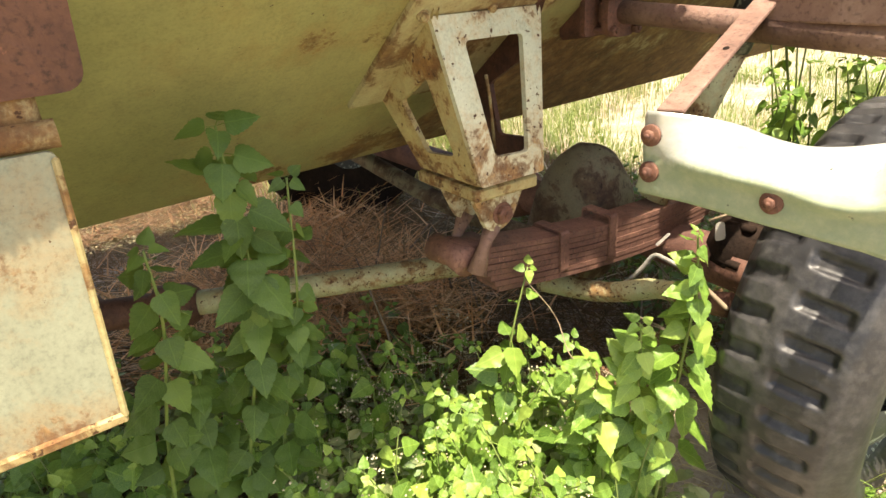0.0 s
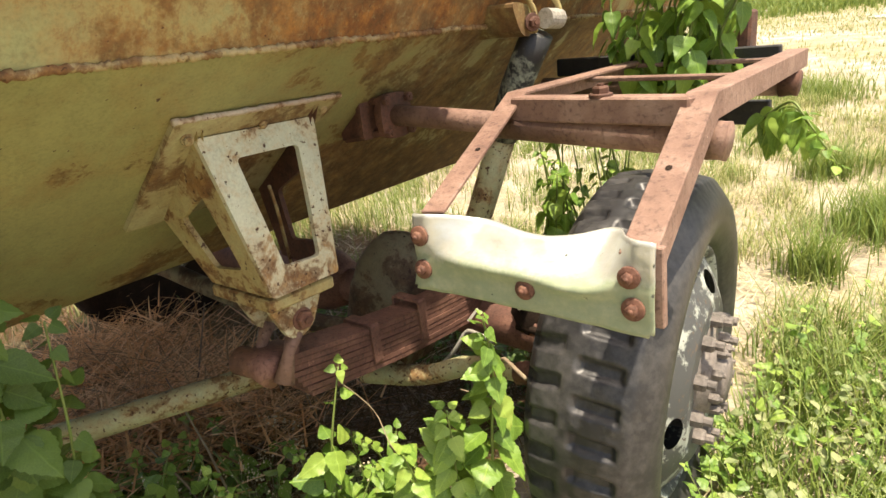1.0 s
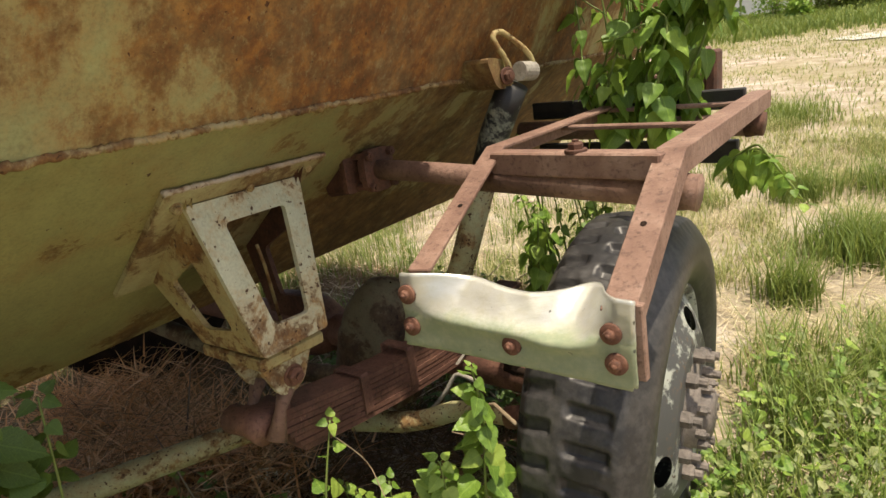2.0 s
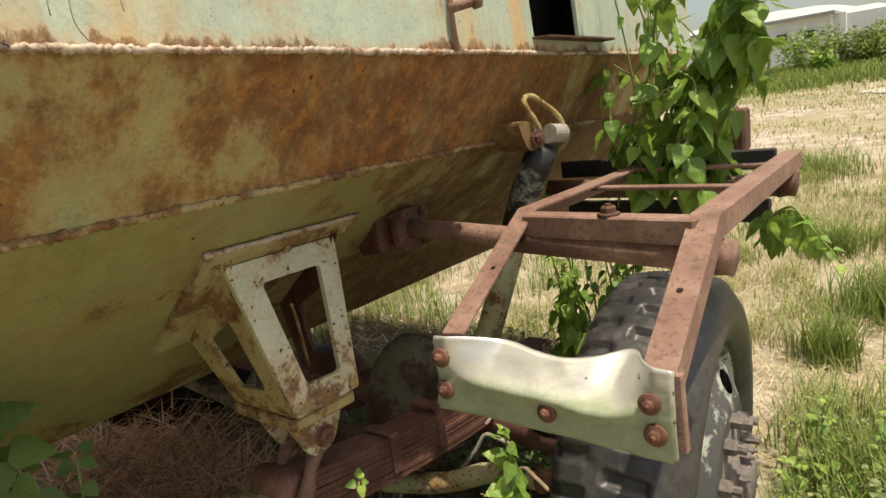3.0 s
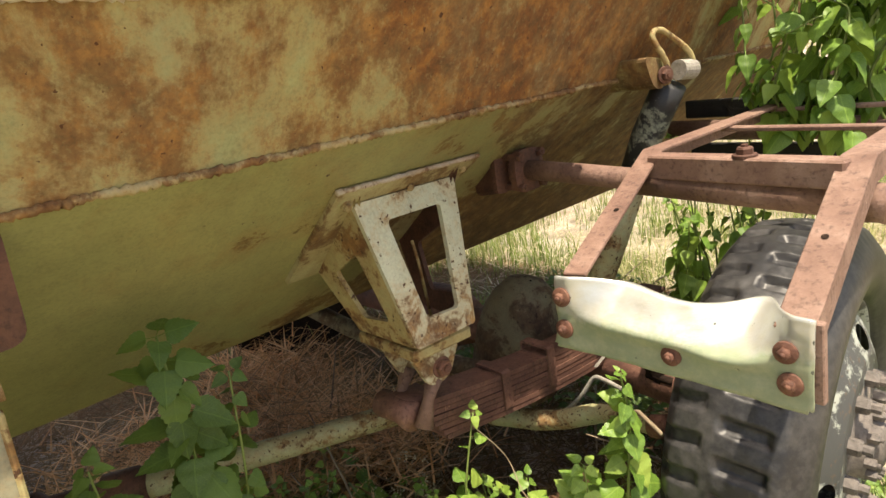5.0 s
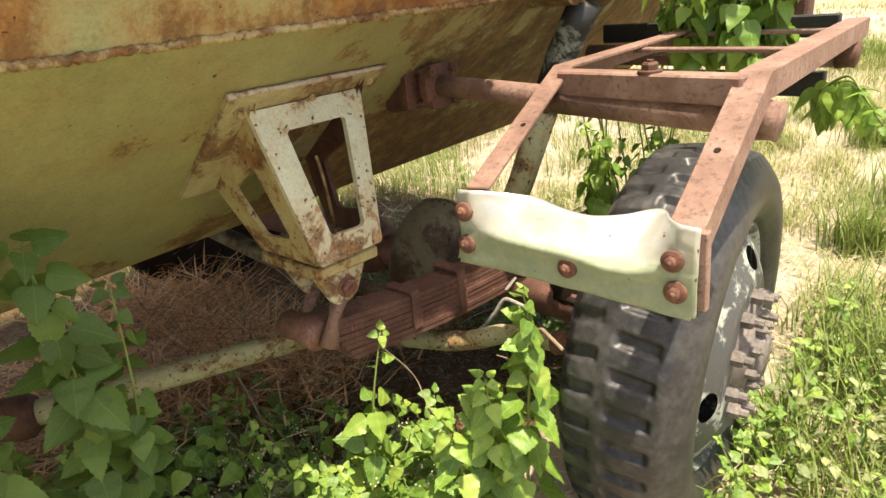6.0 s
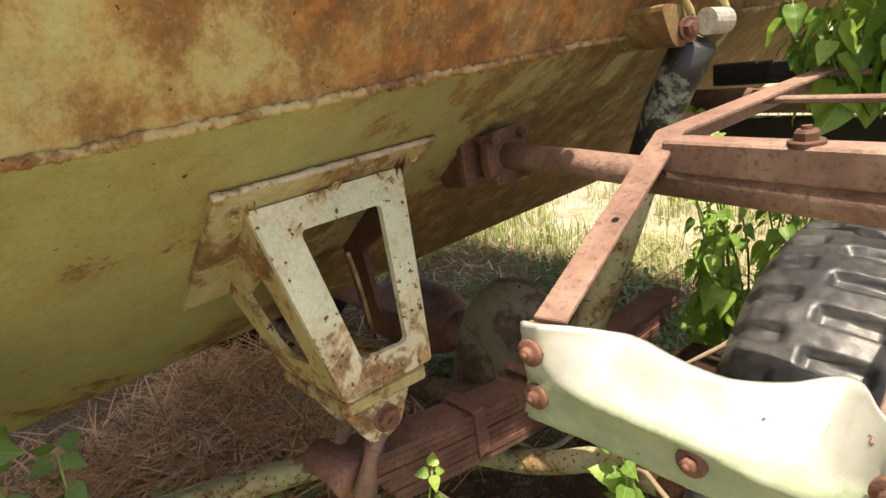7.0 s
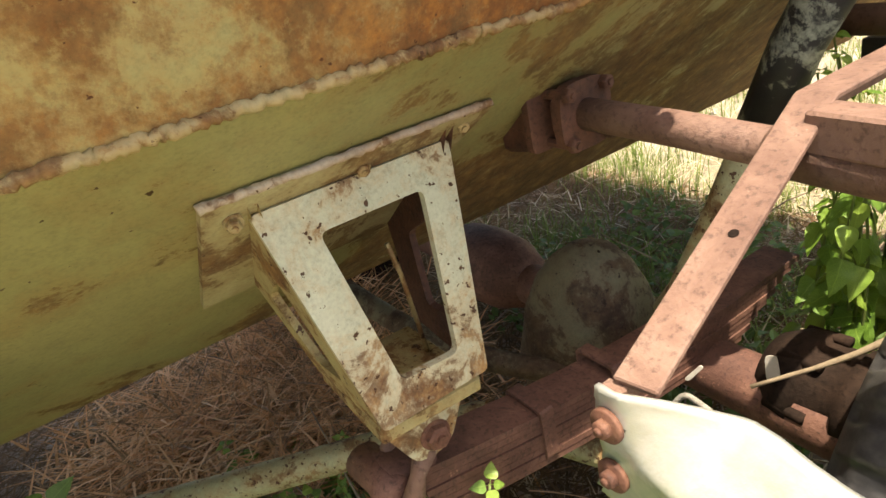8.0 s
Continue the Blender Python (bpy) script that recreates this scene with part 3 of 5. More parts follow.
tube(bm, [(-0.742, -0.40, 1.105), (-0.742, 0.0, 1.106), (-0.742, 0.145, 1.105)], [0.017, 0.0175, 0.017], 14, 0.15)
vpart("flap_hinge", bm, WELD, "yellowed rolled hinge", True, mount)
bm = bmesh.new()
sheet(bm, rounded([Vector((-0.735, -0.40, 1.098)), Vector((-0.735, 0.136, 1.088)), Vector((-0.715, 0.116, 0.703)), Vector((-0.715, -0.40, 0.703))], 0.012, 4), [], Vector((0.012, 0, 0)))
flap = vpart("side_flap", bm, PAINT_PANEL, "hanging cream steel flap with rusty edges")
for a, b, w, h in (((-0.713, -0.40, 0.712), (-0.713, 0.117, 0.712), 0.030, 0.016), ((-0.731, 0.133, 1.08), (-0.711, 0.114, 0.712), 0.028, 0.009)):
    bm = bmesh.new()
    beam(bm, a, b, (1, 0, 0), w, h, 0.003)
    vpart("flap_lip", bm, PAINT_SHADE, "rusty folded lip", False, flap)

# ---- suspension bracket ----
BASE_N = Vector((0.622, 0, -0.783)).normalized()


def on_lower(y, s):
    """A point of the lower plate, s metres down its slope from the chine."""
    return tapered((CHINE[0] - 0.783 * s, y, CHINE[1] - 0.622 * s))


bm = bmesh.new()
sheet(bm, [on_lower(0.768, 0.168), on_lower(1.212, 0.184), on_lower(1.165, 0.31), on_lower(1.11, 0.55), on_lower(0.757, 0.552)], [], BASE_N * 0.012)
bracket = vpart("spring_bracket", bm, PAINT_BASE, "cream welded bracket of four plates with windows")


def front_at(y, z):
    """A point of the bracket's front plate, which leans out towards its foot."""
    return Vector((-0.857 - 0.1685 * (z - 0.813) - 0.08 * (y - 0.891), y, z))


F = {"tl": front_at(0.825, 1.169), "tr": front_at(1.142, 1.163), "br": front_at(1.089, 0.804), "bl": front_at(0.891, 0.813)}
F_IN = [front_at(0.903, 1.115), front_at(1.074, 1.111), front_at(1.047, 0.858), front_at(0.944, 0.868)]


def fpart(name, bm, material, label="", smooth=False):
    return vpart(name, bm, material, label, smooth, bracket)


# added pale bead paints the light on the base plate's worn top edge
wr, bm = random.Random(8), bmesh.new()
tops = [on_lower(0.766 + 0.0088 * k, 0.165 + 0.0003 * k) + BASE_N * 0.008 + Vector((0, 0, 0.001 * wr.uniform(-1, 1))) for k in range(51)]
tube(bm, tops, [0.0065 * wr.uniform(0.75, 1.15) for _ in tops], 8)
fpart("lit_edge_bead", bm, WELD_PALE, "pale bead added for the worn, lit upper edge", True)
bm = bmesh.new()
sheet(bm, rounded([F["tl"], F["tr"], F["br"], F["bl"]], 0.008, 2), [rounded(F_IN, 0.014, 4)], Vector((-0.014, 0, 0)))
fpart("front_plate", bm, PAINT_BRACKET, "cream front plate with a tapered window")
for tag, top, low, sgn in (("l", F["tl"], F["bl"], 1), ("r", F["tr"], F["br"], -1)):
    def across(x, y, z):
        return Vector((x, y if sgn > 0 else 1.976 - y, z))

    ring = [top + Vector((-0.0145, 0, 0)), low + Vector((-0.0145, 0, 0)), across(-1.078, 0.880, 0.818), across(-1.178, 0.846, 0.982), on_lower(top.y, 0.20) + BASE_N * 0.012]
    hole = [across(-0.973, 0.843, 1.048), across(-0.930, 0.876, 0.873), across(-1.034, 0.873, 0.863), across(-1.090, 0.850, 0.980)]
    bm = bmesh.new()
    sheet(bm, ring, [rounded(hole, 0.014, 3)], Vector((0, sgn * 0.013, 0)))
    # right plate goes dark brown to paint the shade inside the bracket
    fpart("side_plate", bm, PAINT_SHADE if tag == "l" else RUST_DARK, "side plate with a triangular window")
bm = bmesh.new()
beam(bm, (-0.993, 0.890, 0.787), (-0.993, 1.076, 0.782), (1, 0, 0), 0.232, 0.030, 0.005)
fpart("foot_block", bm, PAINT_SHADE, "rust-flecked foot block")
for dx in (0.0, -0.115):
    bm = bmesh.new()
    low = [Vector((-0.900 + dx, 0.897, 0.776)), Vector((-0.900 + dx, 1.052, 0.772)), Vector((-0.905 + dx, 1.016, 0.692)), Vector((-0.908 + dx, 0.988, 0.674)), Vector((-0.908 + dx, 0.945, 0.678))]
    sheet(bm, rounded(low, 0.02, 3), [], Vector((-0.016, 0, 0)))
    fpart("ear_plate", bm, PAINT_BRACKET, "tapered ear plate")
bm = bmesh.new()
hex_bolt(bm, (-0.904, 0.985, 0.717), (1, 0, 0), 0.022, 0.016, 0.028)
fpart("pivot_bolt", bm, RUST_BOLT, "rusted pivot bolt head")
bm = bmesh.new()
tube(bm, [(-1.0, 1.030, 1.02), (-1.0, 1.040, 0.96), (-1.0, 1.052, 0.80)], 0.0042, 8, 0.1)
fpart("inner_rod", bm, PAINT_SHADE, "thin pale rod inside the bracket", True)
for q in ((-0.928, 0.993, 1.172), (-0.905, 0.805, 1.172), (-0.935, 1.168, 1.178)):
    bm = bmesh.new()
    hex_bolt(bm, q, (0.8, -0.2, -0.3), 0.010, 0.009, 0.013)
    fpart("bracket_bolt", bm, WELD, "small paint-crusted bolt")
bm = bmesh.new()
for dx in (-0.925, -1.03):
    tube(bm, [(dx, 0.975, 0.685), (dx, 0.945, 0.64), (dx, 0.915, 0.575)], [0.020, 0.015, 0.023], 9, 0.4)
fpart("shackle", bm, RUST_BAR, "rusted spring shackle", True)

# ---- leaf spring ----
bm = bmesh.new()
tube(bm, [(-1.07, 0.905, 0.600), (-1.0, 0.905, 0.602), (-0.945, 0.905, 0.600)], [0.036, 0.034, 0.037], 14, 0.15)
beam(bm, (-1.0, 0.90, 0.612), (-1.0, 1.0, 0.600), (1, 0, 0), 0.092, 0.055, 0.01)
spring = vpart("leaf_spring", bm, RUST_SPRING, "heavily rusted pack of spring leaves", True)
for k in range(8):
    bm = bmesh.new()
    y_start, y_end = 0.925 + 0.012 * k, 2.12 - 0.035 * k
    pts = []
    for j in range(9):
        y = y_start + (y_end - y_start) * j / 8
        top = 0.632 - 0.105 * math.sin(math.pi * min(0.62, (y - 0.90) / 1.75)) - 0.012
        pts.append(Vector((-1.0, y, top - 0.0165 * k)))
    wv = 0.048 - 0.0015 * (k % 3)
    rows = [[bm.verts.new(p + Vector((sx * wv, 0, sz * 0.0072))) for sx, sz in ((-1, -1), (1, -1), (1, 1), (-1, 1))] for p in pts]
    for r0, r1 in zip(rows, rows[1:]):
        for j in range(4):
            bm.faces.new((r0[j], r0[(j + 1) % 4], r1[(j + 1) % 4], r1[j]))
    bm.faces.new(rows[0][::-1])
    bm.faces.new(rows[-1])
    vpart("spring_leaf", bm, RUST_SPRING, "", False, spring)
for y, z0, z1 in ((1.225, 0.455, 0.580), (1.425, 0.425, 0.572)):
    bm = bmesh.new()
    loop = rounded([Vector((-1.056, y, z0)), Vector((-0.944, y, z0)), Vector((-0.944, y, z1)), Vector((-1.056, y, z1))], 0.012, 3)
    hole = rounded([Vector((-1.049, y, z0 + 0.007)), Vector((-0.951, y, z0 + 0.007)), Vector((-0.951, y, z1 - 0.007)), Vector((-1.049, y, z1 - 0.007))], 0.008, 3)
    sheet(bm, loop, [hole], Vector((0, 0.032, 0)))
    vpart("spring_clip", bm, RUST_SPRING, "", False, spring)

# ---- axle, rods and hose ----
HUB = Vector((-0.25, 1.774, 0.366))
bm = bmesh.new()
tube(bm, [(-0.46, HUB.y, HUB.z), (-0.85, HUB.y, HUB.z), (-1.15, HUB.y, HUB.z), (-3.3, HUB.y, HUB.z)], [0.085, 0.075, 0.07, 0.07], 20)
spun(bm, [(0.02, -0.26), (0.09, -0.22), (0.13, -0.12), (0.14, 0.0), (0.13, 0.12), (0.09, 0.22), (0.02, 0.26)], (MID, HUB.y, HUB.z), 24)
axle = vpart("axle_beam", bm, RUST_SPRING, "drab axle tube with swollen centre housing", True)
bm = bmesh.new()
spun(bm, [(0.17, -0.22), (0.18, -0.10), (0.172, 0.0), (0.148, 0.07), (0.118, 0.13), (0.08, 0.178), (0.035, 0.198), (0.004, 0.202)], (0, 0, 0), 40, "z")
for v in bm.verts:
    v.co += v.co.normalized() * 0.034 * noise.noise(v.co * 6.0)
bm.transform(Matrix.Translation((-1.26, 1.66, 0.475)) @ Matrix.Rotation(radians(18), 4, "Y"))
vpart("axle_housing", bm, PAINT_DOME, "dull olive domed axle housing", True)
# knuckle in near-black brown, the shade behind the fender plate put into it
bm = bmesh.new()
spun(bm, [(0.01, -0.16), (0.09, -0.15), (0.12, -0.10), (0.125, -0.06), (0.105, -0.05), (0.105, 0.02), (0.12, 0.03), (0.12, 0.06), (0.08, 0.10), (0.01, 0.17)], (-0.68, 1.82, 0.40), 20)
knuckle = vpart("steering_knuckle", bm, RUST_CAST, "rusted steering knuckle casting darkened for its shade", True)
for q in range(6):
    a = 2 * math.pi * q / 6
    bm = bmesh.new()
    tube(bm, [(-0.79, 1.82 + 0.11 * math.cos(a), 0.40 + 0.11 * math.sin(a)), (-0.70, 1.82 + 0.115 * math.cos(a), 0.40 + 0.115 * math.sin(a))], 0.013, 7)
    vpart("knuckle_bolt", bm, RUST_CAST, "", True, knuckle)
bm = bmesh.new()
tube(bm, smooth_path([(-1.20, 1.25, 0.41), (-1.326, 0.905, 0.425), (-1.50, 0.50, 0.430), (-1.57, 0.36, 0.43)], 6), 0.036, 16)
rod = vpart("drive_rod", bm, PAINT_ROD, "pale green pipe with black chips", True)
bm = bmesh.new()
tube(bm, [(-1.55, 0.40, 0.43), (-1.56, 0.38, 0.43), (-1.60, 0.30, 0.43), (-1.605, 0.29, 0.43), (-1.66, 0.17, 0.43), (-1.67, 0.15, 0.43), (-1.90, -0.40, 0.43)], [0.045, 0.062, 0.062, 0.045, 0.045, 0.065, 0.05], 16)
vpart("rod_sleeve", bm, RUST_DARK, "dark rusted sleeve joint", True, rod)
bm = bmesh.new()
tube(bm, smooth_path([(-2.6, 1.2, 0.66), (-1.95, 1.18, 0.60), (-1.45, 1.30, 0.47), (-1.15, 1.55, 0.36)], 6), 0.032, 14)
vpart("cross_pipe", bm, PAINT_DOME, "dull cross pipe under the belly", True)
bm = bmesh.new()
tube(bm, smooth_path([(-1.15, 1.35, 0.31), (-0.95, 1.42, 0.325), (-0.80, 1.46, 0.38), (-0.68, 1.43, 0.415), (-0.585, 1.42, 0.435)], 7), [0.034] * 7 + [0.031] * 7 + [0.028] * 7 + [0.024] * 8, 14)
arm = vpart("steering_arm", bm, PAINT_ROD, "bent pale green steering arm", True)
bm = bmesh.new()
tube(bm, [(-0.60, 1.42, 0.432), (-0.555, 1.42, 0.445)], [0.030, 0.034], 12, 0.1)
vpart("arm_end", bm, RUST_BOLT, "orange rusted ball joint", True, arm)
bm = bmesh.new()
tube(bm, smooth_path([(-1.143, 1.500, 0.276), (-1.119, 1.520, 0.248), (-1.085, 1.550, 0.223), (-1.027, 1.580, 0.254), (-0.968, 1.600, 0.324), (-0.932, 1.620, 0.385), (-0.890, 1.620, 0.390), (-0.808, 1.600, 0.390)], 7), 0.0072, 10)
vpart("brake_hose", bm, HOSE_MAT, "thin pale brake hose", True)

# ---- strut with lug ----
bm = bmesh.new()
tube(bm, [(-0.697, 1.765, 1.290), (-0.735, 1.765, 1.222), (-0.775, 1.763, 1.150), (-0.835, 1.760, 1.000)], [0.045, 0.045, 0.045, 0.046], 20)
strut = vpart("shock_strut", bm, PAINT_STRUT, "black strut with flaking paint", True)
bm = bmesh.new()
tube(bm, [(-0.830, 1.760, 1.010), (-0.925, 1.745, 0.765), (-0.99, 1.72, 0.60), (-1.01, 1.70, 0.54)], [0.042, 0.042, 0.042, 0.052], 18)
vpart("strut_tube", bm, PAINT_ROD, "pale green lower strut tube", True, strut)
bm = bmesh.new()
sheet(bm, rounded([Vector((-0.84, 1.635, 1.375)), Vector((-0.84, 1.775, 1.355)), Vector((-0.84, 1.765, 1.284)), Vector((-0.84, 1.680, 1.284))], 0.03, 4), [], Vector((0.145, 0.0, 0)))
lug = vpart("strut_lug", bm, PAINT_LOWER, "rusty lug plate on the overhanging plate")
bm = bmesh.new()
loop = smooth_path([(-0.690, 1.742, 1.295), (-0.682, 1.722, 1.352), (-0.700, 1.690, 1.418), (-0.700, 1.722, 1.436), (-0.686, 1.760, 1.415), (-0.662, 1.815, 1.362), (-0.660, 1.825, 1.308)], 6)
tube(bm, loop, 0.0078, 8, 0.15)
vpart("lug_strap", bm, PAINT_SHADE, "bent pale steel strap", True, lug)
bm = bmesh.new()
tube(bm, [(-0.672, 1.765, 1.325), (-0.664, 1.825, 1.320)], 0.027, 18)
vpart("lug_roller", bm, HOSE_MAT, "pale roller", False, lug)
bm = bmesh.new()
hex_bolt(bm, (-0.682, 1.715, 1.318), (1, -0.4, 0), 0.016, 0.012, 0.024)
vpart("lug_pin", bm, RUST_DARK, "dark pin", False, lug)

# ---- cross pipe and its flange ----
bm = bmesh.new()
sheet(bm, rounded([Vector((-0.985, 1.322, 1.070)), Vector((-0.985, 1.470, 1.070)), Vector((-0.985, 1.470, 1.190)), Vector((-0.985, 1.322, 1.190))], 0.012, 2), [], Vector((0.016, 0, 0)))
beam(bm, (-1.08, 1.395, 1.105), (-0.975, 1.395, 1.118), (0, 0, 1), 0.10, 0.12, 0.01)
beam(bm, (-0.975, 1.40, 1.124), (-0.935, 1.40, 1.124), (0, 0, 1), 0.07, 0.07, 0.012)
pad = vpart("pipe_mount", bm, RUST_DARK, "dark rusted square flange welded to the hull")
bm = bmesh.new()
sheet(bm, rounded([Vector((-0.938, 1.346, 1.066)), Vector((-0.938, 1.462, 1.066)), Vector((-0.938, 1.462, 1.182)), Vector((-0.938, 1.346, 1.182))], 0.040, 4), [], Vector((0.020, 0, 0)))
vpart("pipe_collar", bm, RUST_DARK, "rusted bolted collar", False, pad)
for dy, dz in ((-0.042, -0.042), (0.042, -0.042), (-0.042, 0.042), (0.042, 0.042)):
    bm = bmesh.new()
    hex_bolt(bm, (-0.918, 1.404 + dy, 1.124 + dz), (1, 0, 0), 0.013, 0.012)
    tube(bm, [(-0.975, 1.404 + dy, 1.124 + dz), (-0.93, 1.404 + dy, 1.124 + dz)], 0.009, 8)
    vpart("collar_bolt", bm, RUST_DARK, "", False, pad)
bm = bmesh.new()
tube(bm, [(-0.93, 1.404, 1.124), (-0.75, 1.412, 1.113), (-0.56, 1.408, 1.102)], 0.027, 18)
pipe = vpart("fender_pipe", bm, RUST_BAR, "round rusted pipe reaching out from the hull", True)
bm = bmesh.new()
tube(bm, [(-0.60, 1.409, 1.102), (-0.10, 1.390, 1.079)], 0.033, 18)
tube(bm, [(-0.125, 1.391, 1.080), (-0.10, 1.390, 1.079), (-0.088, 1.390, 1.078)], [0.035, 0.038, 0.035], 11, 0.25)
vpart("pipe_sleeve", bm, RUST_BAR, "thicker rusted sleeve with a crusted end", True, pipe)

# ---- fender frame ----
LP = [Vector((-0.505, 1.030, 1.006)), Vector((-0.562, 1.430, 1.172)), Vector((-0.582, 2.165, 1.172))]
RP = [Vector((-0.112, 1.030, 0.978)), Vector((-0.130, 1.365, 1.172)), Vector((-0.172, 2.380, 1.166))]


def bent_bar(pts, width, height, side):
    """An angle iron bent at its middle point; side: the edge (-1 or 1) its flange hangs from."""
    bm = bmesh.new()
    h, w = 0.009, width / 2
    shape = [(-side * w, 0), (side * w, 0), (side * w, -height), (side * (w - h), -height), (side * (w - h), -h), (-side * w, -h)]
    rows = []
    for i, p in enumerate(pts):
        d = (pts[min(i + 1, 2)] - pts[max(i - 1, 0)]).normalized()
        s = Vector((1, 0, 0))
        s = (s - d * s.dot(d)).normalized()
        u = s.cross(d)
        rows.append([bm.verts.new(p + s * a + u * b) for a, b in shape])
    for r0, r1 in zip(rows, rows[1:]):
        for j in range(6):
            bm.faces.new((r0[j], r0[(j + 1) % 6], r1[(j + 1) % 6], r1[j]))
    bm.faces.new(rows[0][::-1])
    bm.faces.new(rows[-1])
    bmesh.ops.bevel(bm, geom=list(bm.edges), offset=0.002, segments=1, affect="EDGES")
    return bm


fender = vpart("fender_frame_rail", bent_bar(LP, 0.050, 0.045, -1), RUST_BAR, "rusted brown fender frame rail bent over the wheel")
rail_r = vpart("fender_frame_rail", bent_bar(RP, 0.056, 0.052, 1), RUST_BAR, "rusted brown fender frame rail bent over the wheel")
for rail, x, y, z0 in ((fender, -0.527, 1.026, 0.87), (rail_r, -0.082, 1.030, 0.868)):
    bm = bmesh.new()
    beam(bm, (x, y, 0.996), (x + 0.004, y, z0), (1, 0, 0), 0.026, 0.016, 0.002)
    vpart("rail_leg", bm, RUST_BAR, "", False, rail)
for rail, pt, up in ((fender, Vector((-0.525, 1.216, 1.084)), LP), (rail_r, Vector((-0.124, 1.193, 1.070)), RP)):
    d = (up[1] - up[0]).normalized()
    s = Vector((1, 0, 0))
    s = (s - d * s.dot(d)).normalized()
    n = s.cross(d)
    bm = bmesh.new()
    c = pt - n * (n.dot(pt - up[0])) + n * 0.0008
    # flat disc, dark to stand in for the shade inside a hole
    loop = [c + (s * math.cos(q) + d * math.sin(q)) * 0.0058 for q in (2 * math.pi * j / 12 for j in range(12))]
    sheet(bm, loop, [], n * 0.0006)
    vpart("hole_disc", bm, RUST_CAST, "dark disc painted for a drilled hole", False, rail)
bm = bmesh.new()
beam(bm, (-0.545, 1.406, 1.139), (-0.135, 1.350, 1.141), (0, 1, 0), 0.052, 0.052, 0.004)
cross = vpart("fender_crossbar", bm, RUST_BAR, "rusted square crossbar of the fender frame")
bm = bmesh.new()
hex_bolt(bm, (-0.327, 1.372, 1.166), (0, 0, 1), 0.017, 0.014, 0.024, 0.006)
vpart("crossbar_bolt", bm, RUST_DARK, "rusted bolt and washer", False, cross)
for a, b, r in (((-0.575, 1.811, 1.156), (-0.160, 1.760, 1.156), 0.013), ((-0.585, 2.135, 1.160), (-0.165, 2.125, 1.158), 0.013)):
    bm = bmesh.new()
    beam(bm, a, b, (0, 1, 0), 0.030, 0.012, 0.003)
    vpart("fender_tie_bar", bm, RUST_BAR, "thin rusted tie bar")
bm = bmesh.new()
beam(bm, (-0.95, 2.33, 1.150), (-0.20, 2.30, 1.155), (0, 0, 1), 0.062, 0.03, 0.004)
vpart("rear_angle_bar", bm, STEEL_AND_VOID, "dark angle bar behind the fender frame")
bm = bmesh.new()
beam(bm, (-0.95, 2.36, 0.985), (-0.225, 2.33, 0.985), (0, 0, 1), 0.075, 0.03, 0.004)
vpart("rear_lower_band", bm, STEEL_AND_VOID, "dark lower band behind the fender frame")
bm = bmesh.new()
tube(bm, [(-0.95, 2.22, 1.092), (-0.16, 2.24, 1.080)], 0.034, 16)
pipe2 = vpart("rear_pipe", bm, RUST_BAR, "second round rusted pipe", True)
bm = bmesh.new()
tube(bm, [(-0.185, 2.24, 1.080), (-0.155, 2.24, 1.082), (-0.135, 2.24, 1.080)], [0.036, 0.040, 0.034], 10, 0.3)
vpart("pipe_cap", bm, RUST_DARK, "crusted end cap", True, pipe2)

# dented front plate
PX0, PX1 = -0.552, -0.076


def dented(u, v):
    """u across, v up, both 0..1: the crumpled fender plate."""
    x = PX0 + (PX1 - PX0) * u + (0.024 * v + 0.006 * math.sin(5 * v + 2 * u)) * (1 - u)
    span = max(0.0, min(1.0, (u - 0.06) / 0.2)) * max(0.0, min(1.0, (0.93 - u) / 0.12))
    mid = math.exp(-(((u - 0.52) / 0.22) ** 2))
    right = math.exp(-(((u - 0.76) / 0.07) ** 2))
    top = 1.004 - 0.016 * span - 0.010 * mid + 0.004 * math.sin(9 * u)
    low = 0.853 + 0.008 * math.sin(3.0 * u) - 0.004 * mid
    z = low + (top - low) * v
    crease = 0.58 - 0.16 * math.exp(-(((u - 0.72) / 0.14) ** 2)) - 0.05 * math.sin(7 * u)
    fold = max(0.0, v - crease)
    y = 1.008 + 0.135 * span * fold + 0.06 * right * fold - 0.010 * math.exp(-(((v - crease + 0.03) / 0.10) ** 2)) * span
    y += 0.003 * noise.noise((9 * u, 6 * v, 0.7)) + 0.0015 * noise.noise((30 * u, 18 * v, 0.2))
    return Vector((x, y, z))


bm = bmesh.new()
NU, NV = 60, 22
grid = [[bm.verts.new(dented(i / NU, j / NV)) for i in range(NU + 1)] for j in range(NV + 1)]
for j in range(NV):
    for i in range(NU):
        if (i, j) in ((0, 0), (NU - 1, 0)):
            continue
        bm.faces.new((grid[j][i], grid[j][i + 1], grid[j + 1][i + 1], grid[j + 1][i]))
bmesh.ops.delete(bm, geom=[v for v in bm.verts if not v.link_faces], context="VERTS")
ext = bmesh.ops.extrude_face_region(bm, geom=list(bm.faces))
bmesh.ops.translate(bm, vec=Vector((0, 0.006, 0)), verts=[g for g in ext["geom"] if isinstance(g, bmesh.types.BMVert)])
plate = vpart("fender_plate", bm, PAINT_PLATE, "dented fender plate, sun glare painted above its peeling green paint", True)
for x, z, w in ((-0.519, 0.964, 0.0205), (-0.518, 0.898, 0.020), (-0.295, 0.897, 0.019), (-0.113, 0.950, 0.0185), (-0.106, 0.900, 0.0195)):
    bm = bmesh.new()
    hex_bolt(bm, (x, 1.006 if x > -0.4 else 1.004, z), (0.05, -1, 0.05), w * 0.52, 0.009, w * 0.95, 0.004)
    vpart("plate_bolt", bm, RUST_BOLT, "rusted bolt with a round washer", True, plate)

